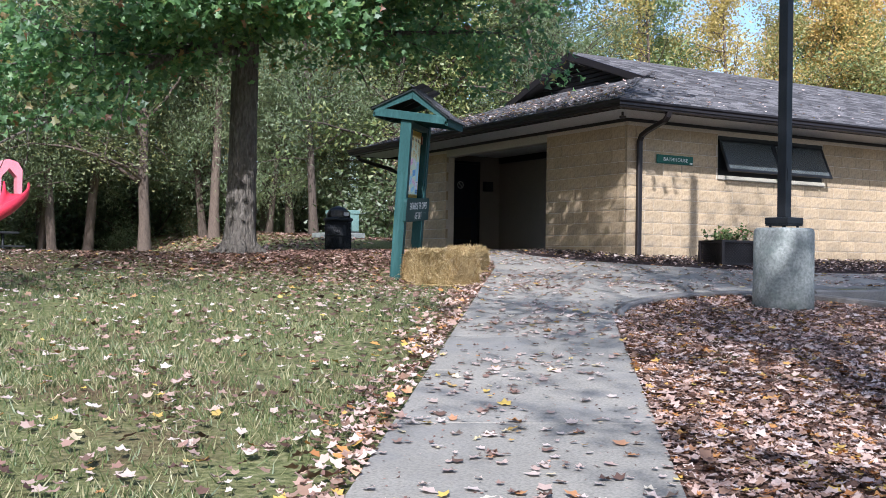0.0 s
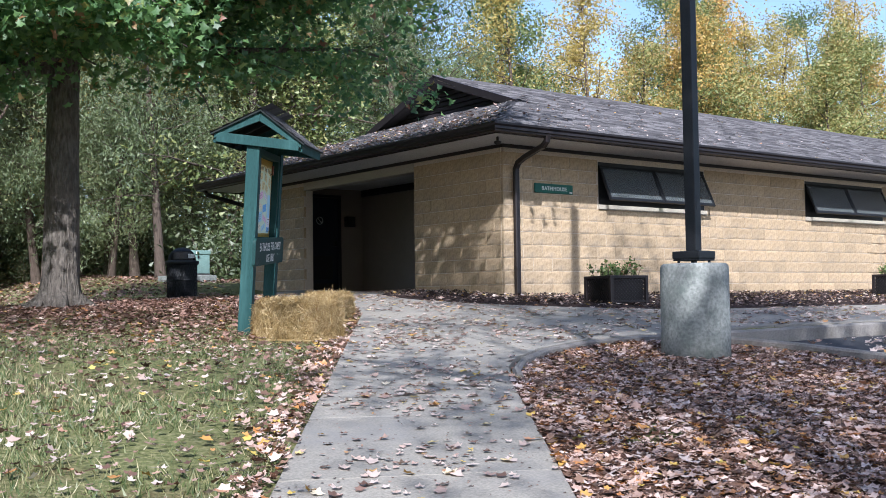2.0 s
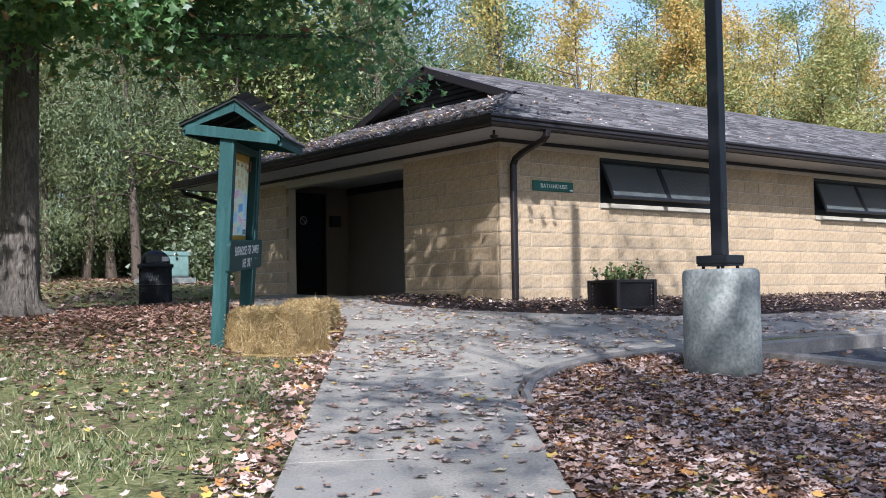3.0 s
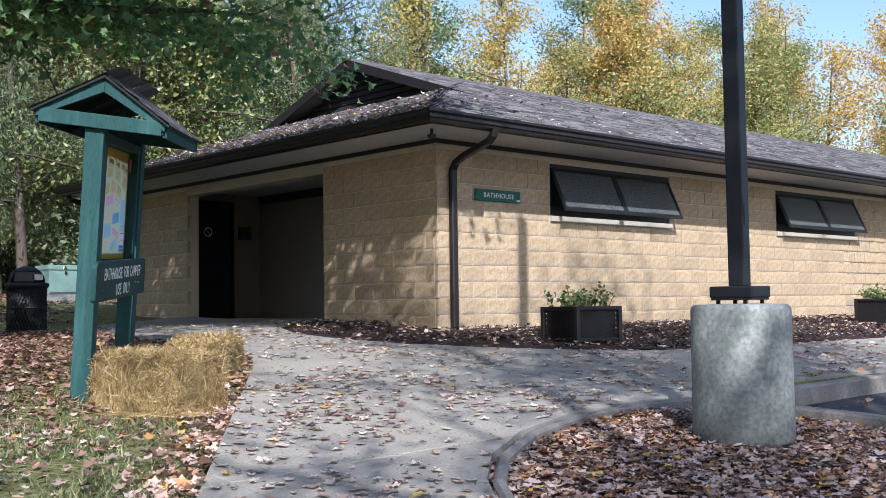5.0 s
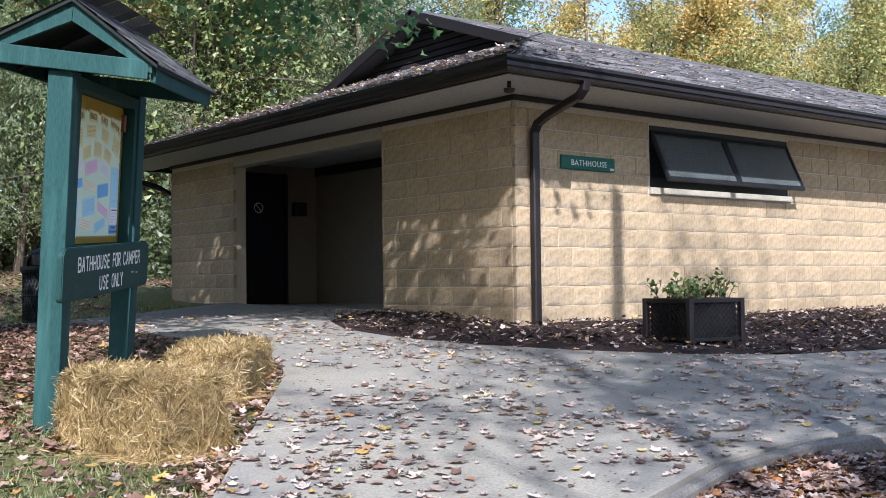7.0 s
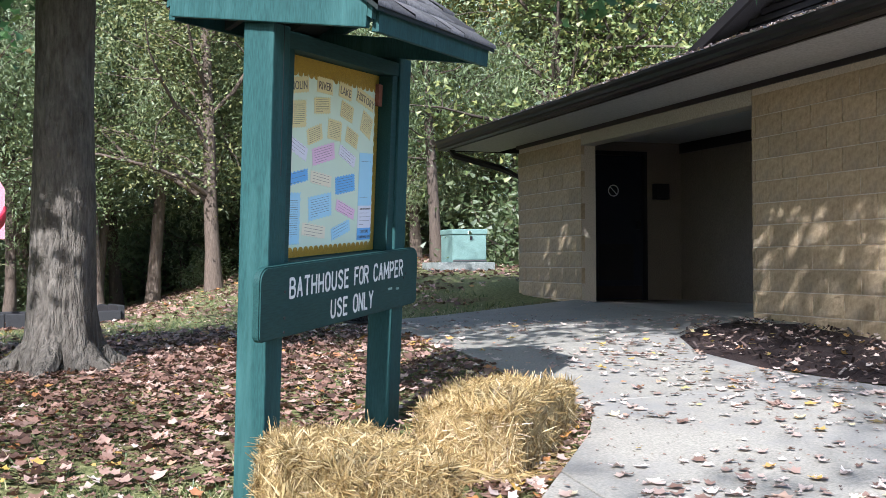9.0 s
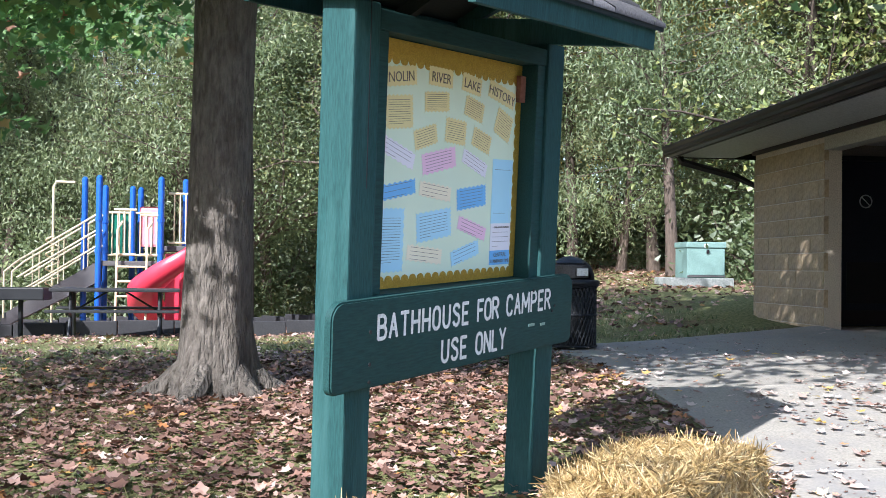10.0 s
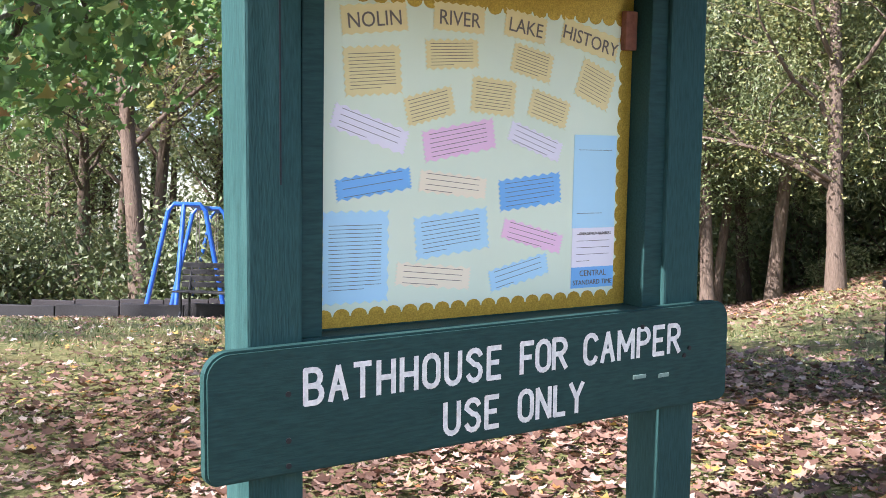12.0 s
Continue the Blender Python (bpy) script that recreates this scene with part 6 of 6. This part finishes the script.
# unseen trees added behind and left of the start to shade walk and lawn
for x, y, s in ((2.3, -3.6, 1.0), (4.9, -0.9, 1.0), (-0.9, -6.5, 1.0), (-3.4, 1.2, 0.85), (-6.5, 3.0, 0.9), (-8.0, 7.8, 0.9), (-10.5, 12.0, 0.9)):
    plant(SHADE, x, y, s)
plant(THIN, 3.4, -2.3, 0.95)
for src in FAR + SHADE + THIN + DARKS + GREENS + GOLDS + CEDARS + SHRUBS:
    for o in list(src.children_recursive) + [src]:
        bpy.data.objects.remove(o)

# ---- fallen leaves, grass, mulch chips ----
rgl = np.random.default_rng(5)


def side_of_walk(x, y):
    """Signed distance from the walk's left edge line, positive to the right."""
    return (x - 2.65) * DIR[1] - (y - 3.3) * DIR[0]


def inside(poly, x, y):
    c = np.zeros(len(x), bool)
    for (x0, y0), (x1, y1) in zip(poly, poly[1:] + poly[:1]):
        hit = ((y0 > y) != (y1 > y)) & (x < (x1 - x0) * (y - y0) / (y1 - y0 + 1e-12) + x0)
        c ^= hit
    return c


def lay_leaves(name, x, y, z, size, mat, label, tilt=0.3):
    n = len(x)
    N = rgl.normal(0, tilt, (n, 3))
    N[:, 2] = 1
    v, f = scatter(DRY_V, DRY_F, np.stack([x, y, z], 1), N, rgl.uniform(0.45, 1.3, n) * size, rgl.uniform(0, 6.28, n), rgl)
    return tagged(mesh_np(name, v, f, mat), label, "fallen leaves", kind="stuff")


strip = [left_edge(-10), right_edge(-10), right_edge(END), left_edge(END)]
# on the concrete
n = 32000
x, y = rgl.uniform(-2, 22, n * 3), rgl.uniform(-4, 19.5, n * 3)
ok = inside(plaza, x, y) | inside(strip, x, y)
far = np.clip((y - 13.5) / 4, 0, 1)
clump = np.array([noise.noise(Vector((a * 0.9, b * 0.9, 0))) for a, b in zip(x, y)])
ok &= rgl.random(len(x)) < (0.42 + 0.32 * ease((y - 4) / 4) - 0.7 * far) * np.clip(0.65 + 1.5 * clump, 0.1, 1)
x, y = x[ok], y[ok]
lay_leaves("path_leaves", x, y, walk_z(x, y) + 0.042, 0.072, M_FALLEN, "pale and brown maple leaves scattered on the concrete walk", 0.14)
n = 60000
x, y = rgl.uniform(-2, 16, n), rgl.uniform(-4, 18.5, n)
ok = (inside(plaza, x, y) | inside(strip, x, y)) & (rgl.random(n) < 0.55)
x, y = x[ok], y[ok]
lay_leaves("path_crumbs", x, y, walk_z(x, y) + 0.034, 0.018, M_LITTER, "crumbled bits of dry leaf on the concrete walk", 0.2)
# thick in the bed
n = 125000
x, y = rgl.uniform(1, 11, n), rgl.uniform(-4, 8.8, n)
ok = inside(island, x, y) & (np.hypot(x - 9.92, y - 7.67) > 0.34)
x, y = x[ok], y[ok]
lay_leaves("bed_leaves", x, y, ground_z(x, y) + 0.022 + rgl.uniform(0, 0.025, len(x)), 0.066, M_BEDLEAF, "thick brown maple leaves covering the soil bed", 0.22)
# lawn, thicker under the maple and along the walk
n = 100000
x, y = rgl.uniform(-9, 9.4, n), rgl.uniform(-3, 24, n)
d = side_of_walk(x, y)
lawn = (d < -0.02) & (x < 9.2) & (y < 24) & ~inside(plaza, x, y)
near_tree = np.exp(-((x - 6.6) ** 2 + (y - 13.8) ** 2) / 14)
edge = np.exp(-np.abs(d) / 0.28) * (y < 11.5)
clump = np.array([noise.noise(Vector((a * 0.6, b * 0.6, 3))) for a, b in zip(x, y)])
pick = rgl.random(n) < np.clip((0.34 + 0.3 * near_tree + 0.4 * edge) * (1 + 0.8 * clump) * np.where(y > 15.5, 0.17, 1) * (1 - 0.8 * near_tree), 0, 1)
bales = (np.hypot(x - 7.5, y - 10.88) < 0.35) | (np.hypot(x - 8.57, y - 12.0) < 0.35)
ok = lawn & pick & ~bales & (np.hypot(x - 6.42, y - 15.15) > 0.42)
x, y = x[ok], y[ok]
brown = rgl.random(len(x)) < 0.4
for sel, mat, label in ((~brown, M_FALLEN, "pale and yellow maple leaves lying on the lawn"), (brown, M_LITTER, "brown maple leaves lying on the lawn")):
    lay_leaves("lawn_leaves", x[sel], y[sel], ground_z(x[sel], y[sel]) + 0.032 + rgl.uniform(0, 0.02, int(sel.sum())), 0.064, mat, label, 0.25)
n = 9500
x, y = rgl.normal(7.3, 1.9, n), rgl.normal(14.6, 2.2, n)
ok = (side_of_walk(x, y) < -0.02) & (x < 9.2) & ~inside(plaza, x, y) & (np.hypot(x - 6.42, y - 15.15) > 0.4) & (np.hypot(x - 7.5, y - 10.88) > 0.4) & (np.hypot(x - 8.57, y - 12.0) > 0.4)
x, y = x[ok], y[ok]
lay_leaves("litter", x, y, ground_z(x, y) + 0.03 + rgl.uniform(0, 0.02, len(x)), 0.078, M_LITTER, "brown and pink leaf litter under the maple", 0.25)
n = 26000
x, y = rgl.normal(6.9, 2.3, n), rgl.normal(14.2, 2.4, n)
ok = (side_of_walk(x, y) < -0.02) & (x < 9.2) & ~inside(plaza, x, y) & (np.hypot(x - 6.42, y - 15.15) > 0.36)
x, y = x[ok], y[ok]
lay_leaves("litter", x, y, ground_z(x, y) + 0.018 + rgl.uniform(0, 0.012, len(x)), 0.036, M_LITTER, "crumbled brown leaf litter on the bare soil", 0.35)
# drifts along both edges of the walk
n = 2600
u = rgl.uniform(-9, 11.5, n)
d = np.abs(rgl.normal(0, 0.17, n))
x, y = 2.65 + DIR[0] * u - DIR[1] * d, 3.3 + DIR[1] * u + DIR[0] * d
ok = ~inside(plaza, x, y) & (np.hypot(x - 7.5, y - 10.88) > 0.4)
x, y = x[ok], y[ok]
lay_leaves("edge_leaves", x, y, ground_z(x, y) + 0.04 + rgl.uniform(0, 0.025, len(x)), 0.068, M_BEDLEAF, "brown and pink leaves drifted along the walk", 0.35)
# far lawn and woods floor
n = 26000
x, y = rgl.uniform(-8, 20, n), rgl.uniform(18.6, 36, n)
patch = np.array([noise.noise(Vector((a * 0.5, b * 0.5, 6))) for a, b in zip(x, y)])
ok = ~((x > 11.5) & (y < 22.4)) & ~inside(plaza, x, y) & (rgl.random(n) < np.clip((y - 22.5 + 5 * patch + 2.5 * (x > 8)) / 6, 0.1, 1))
x, y = x[ok], y[ok]
lay_leaves("woods_leaves", x, y, ground_z(x, y) + 0.03, 0.105, M_LITTER, "brown leaf litter at the edge of the woods")
# mulch, lot, roof
n = 4600
x, y = rgl.uniform(10.8, 26, n), rgl.uniform(10.6, 15.6, n)
ok = inside(mulch_poly, x, y)
x, y = x[ok], y[ok]
lay_leaves("mulch_leaves", x, y, ground_z(x, y) + 0.065, 0.055, M_FALLEN, "scattered pale leaves on the dark mulch")
n = 1200
x, y = rgl.uniform(11.3, 22, n), rgl.uniform(0, 8.3, n)
lay_leaves("lot_leaves", x, y, walk_z(x, y) - 0.1, 0.1, M_FALLEN, "scattered leaves on the asphalt lot")
n = 1700
a, b = rgl.uniform(12.6, 21.5, n), rgl.exponential(1.0, n)
ok = (b < 2.6) & (a - OY > b)
a, b = a[ok], b[ok]
lay_leaves("roof_leaves", OX + b, a, 4.42 + SLOPE * b, 0.07, M_FALLEN, "fallen leaves caught on the roof edge")
n = 300
a, b = OX + 0.2 + rgl.exponential(4, n), rgl.uniform(0, 4, n)
ok = (a - OX > b)
a, b = a[ok], b[ok]
lay_leaves("roof_leaves", a, OY + b, 4.42 + SLOPE * b, 0.065, M_FALLEN, "a few fallen leaves on the sunny roof slope")
n = 9000
x, y = rgl.uniform(10.7, 24, n), rgl.uniform(10.55, 15.7, n)
ok = inside(mulch_poly, x, y)
x, y = x[ok], y[ok]
CH = np.array([(-0.5, -0.12, 0), (0.5, -0.1, 0.05), (0.45, 0.12, 0.1), (-0.5, 0.1, 0.06)])
N = rgl.normal(0, 0.5, (len(x), 3))
N[:, 2] = 1
v, f = scatter(CH, np.array([(0, 1, 2), (0, 2, 3)]), np.stack([x, y, ground_z(x, y) + 0.055], 1), N, rgl.uniform(0.03, 0.09, len(x)), rgl.uniform(0, 6.28, len(x)), rgl)
tagged(mesh_np("bark_chips", v, f, M_CHIP), "dark shredded bark chips", "mulch", kind="stuff")
# grass
n = 420000
x = np.concatenate([rgl.uniform(-9, 12, n // 3), rgl.uniform(-3.5, 7.5, n - n // 3)])
y = np.concatenate([rgl.uniform(-3, 32, n // 3), rgl.uniform(0.5, 12, n - n // 3)])
d = side_of_walk(x, y)
clump = np.array([noise.noise(Vector((a * 0.7, b * 0.7, 9))) + 0.5 * noise.noise(Vector((a * 3, b * 3, 4))) for a, b in zip(x, y)])
shade = np.exp(-((x - 6.6) ** 2 + (y - 13.6) ** 2) / 12)
ok = (d < -0.05) & ~inside(plaza, x, y) & (rgl.random(n) < np.clip(0.55 + clump - 0.5 * shade, 0.04, 1)) & ~((y > 25) & (x < 8)) & (x < 9.2 + 3 * (y > 19))
x, y = x[ok], y[ok]
n = len(x)
h, w, a = rgl.uniform(0.03, 0.075, n), rgl.uniform(0.002, 0.0045, n) * (1 + y / 14), rgl.uniform(0, 6.28, n)
z = ground_z(x, y) - 0.004
lean = rgl.normal(0, 0.55, (n, 2)) * h[:, None]
V = np.stack([np.stack([x - w * np.cos(a), y - w * np.sin(a), z], 1), np.stack([x + w * np.cos(a), y + w * np.sin(a), z], 1), np.stack([x + lean[:, 0], y + lean[:, 1], z + h], 1)], 1).reshape(-1, 3)
tagged(mesh_np("grass", V, np.arange(3 * n).reshape(-1, 3), M_GRASS), "short thin mown grass", "grass", kind="stuff")

# ---- split-face blocks of the walls ----
def block_mesh(seed):
    rg = np.random.default_rng(seed)
    bm = bmesh.new()
    L, H = 0.396, 0.1935
    xs, zs = (-L / 2, -L / 2 + 0.03, -0.06, 0.07, L / 2 - 0.03, L / 2), (-H / 2, -H / 2 + 0.025, 0.0, H / 2 - 0.025, H / 2)
    g = [[bm.verts.new((a, (-rg.uniform(0.0, 0.007) if 0 < i < 5 and 0 < j < 4 else rg.uniform(-0.003, 0.003)), c)) for j, c in enumerate(zs)] for i, a in enumerate(xs)]
    for i in range(5):
        for j in range(4):
            bm.faces.new((g[i][j], g[i + 1][j], g[i + 1][j + 1], g[i][j + 1]))
    back = [bm.verts.new((a, 0.05, c)) for a, c in ((-L / 2, -H / 2), (L / 2, -H / 2), (L / 2, H / 2), (-L / 2, H / 2))]
    bm.faces.new([back[0], back[1]] + [g[i][0] for i in range(5, -1, -1)])
    bm.faces.new([g[i][4] for i in range(6)] + [back[2], back[3]])
    bm.faces.new([back[3], back[0]] + [g[0][j] for j in range(5)])
    bm.faces.new([g[5][j] for j in range(4, -1, -1)] + [back[1], back[2]])
    bmesh.ops.recalc_face_normals(bm, faces=bm.faces)
    me = bpy.data.meshes.new("block")
    bm.to_mesh(me)
    bm.free()
    me.materials.append(M_BLOCK)
    return me


BLOCKS = [block_mesh(s) for s in range(8)]


def lay_block(parent, M, length, k):
    o = new("block", BLOCKS[k % 8])
    o.parent = parent
    o.matrix_basis = M @ Matrix.Diagonal((length / 0.406, 1, 1, 1))
    return o


def spans(lo, hi, holes, joint):
    cuts = [lo]
    q = joint - 0.406 * math.ceil((joint - lo) / 0.406) + 0.406
    while q < hi - 1e-3:
        cuts.append(q)
        q += 0.406
    cuts.append(hi)
    for a, b in zip(cuts, cuts[1:]):
        parts = [(a, b)]
        for h0, h1 in holes:
            parts = [s for p in parts for s in ((p[0], min(p[1], h0)), (max(p[0], h1), p[1])) if s[1] - s[0] > 0.04]
        yield from parts


count, far_V, far_F = 0, [], []
for r in range(12):
    z = Z0 + ROW * r + ROW / 2
    holes = [(w[0] - 0.01, w[1] + 0.01) for w in WIN] if z > SILL - 0.02 else []
    for a, b in spans(WX, EX, holes, 13.10 + (0.203 if r % 2 == 0 else 0)):
        M = Matrix.Translation(((a + b) / 2, WY, z))
        if a < 22.4:
            lay_block(wall_south, M, b - a, random.randrange(8))
        else:
            me = BLOCKS[random.randrange(8)]
            n0 = sum(len(v) for v in far_V)
            S = M @ Matrix.Diagonal(((b - a) / 0.406, 1, 1, 1))
            far_V.append(np.array([S @ v.co for v in me.vertices]))
            for p in me.polygons:
                ids = list(p.vertices)
                far_F += [(n0 + ids[0], n0 + ids[k], n0 + ids[k + 1]) for k in range(1, len(ids) - 1)]
    R = Matrix.Rotation(radians(-90), 4, "Z")
    for a, b in spans(WY + 0.055, NY, [(15.69, 19.34)], WY + 0.055 + (0.35 if r % 2 else 0.15)):
        lay_block(wall_west, Matrix.Translation((WX, (a + b) / 2, z)) @ R, b - a, random.randrange(8))
tagged(mesh_np("far_blocks", np.concatenate(far_V), far_F, M_BLOCK, wall_south), kind="stuff")
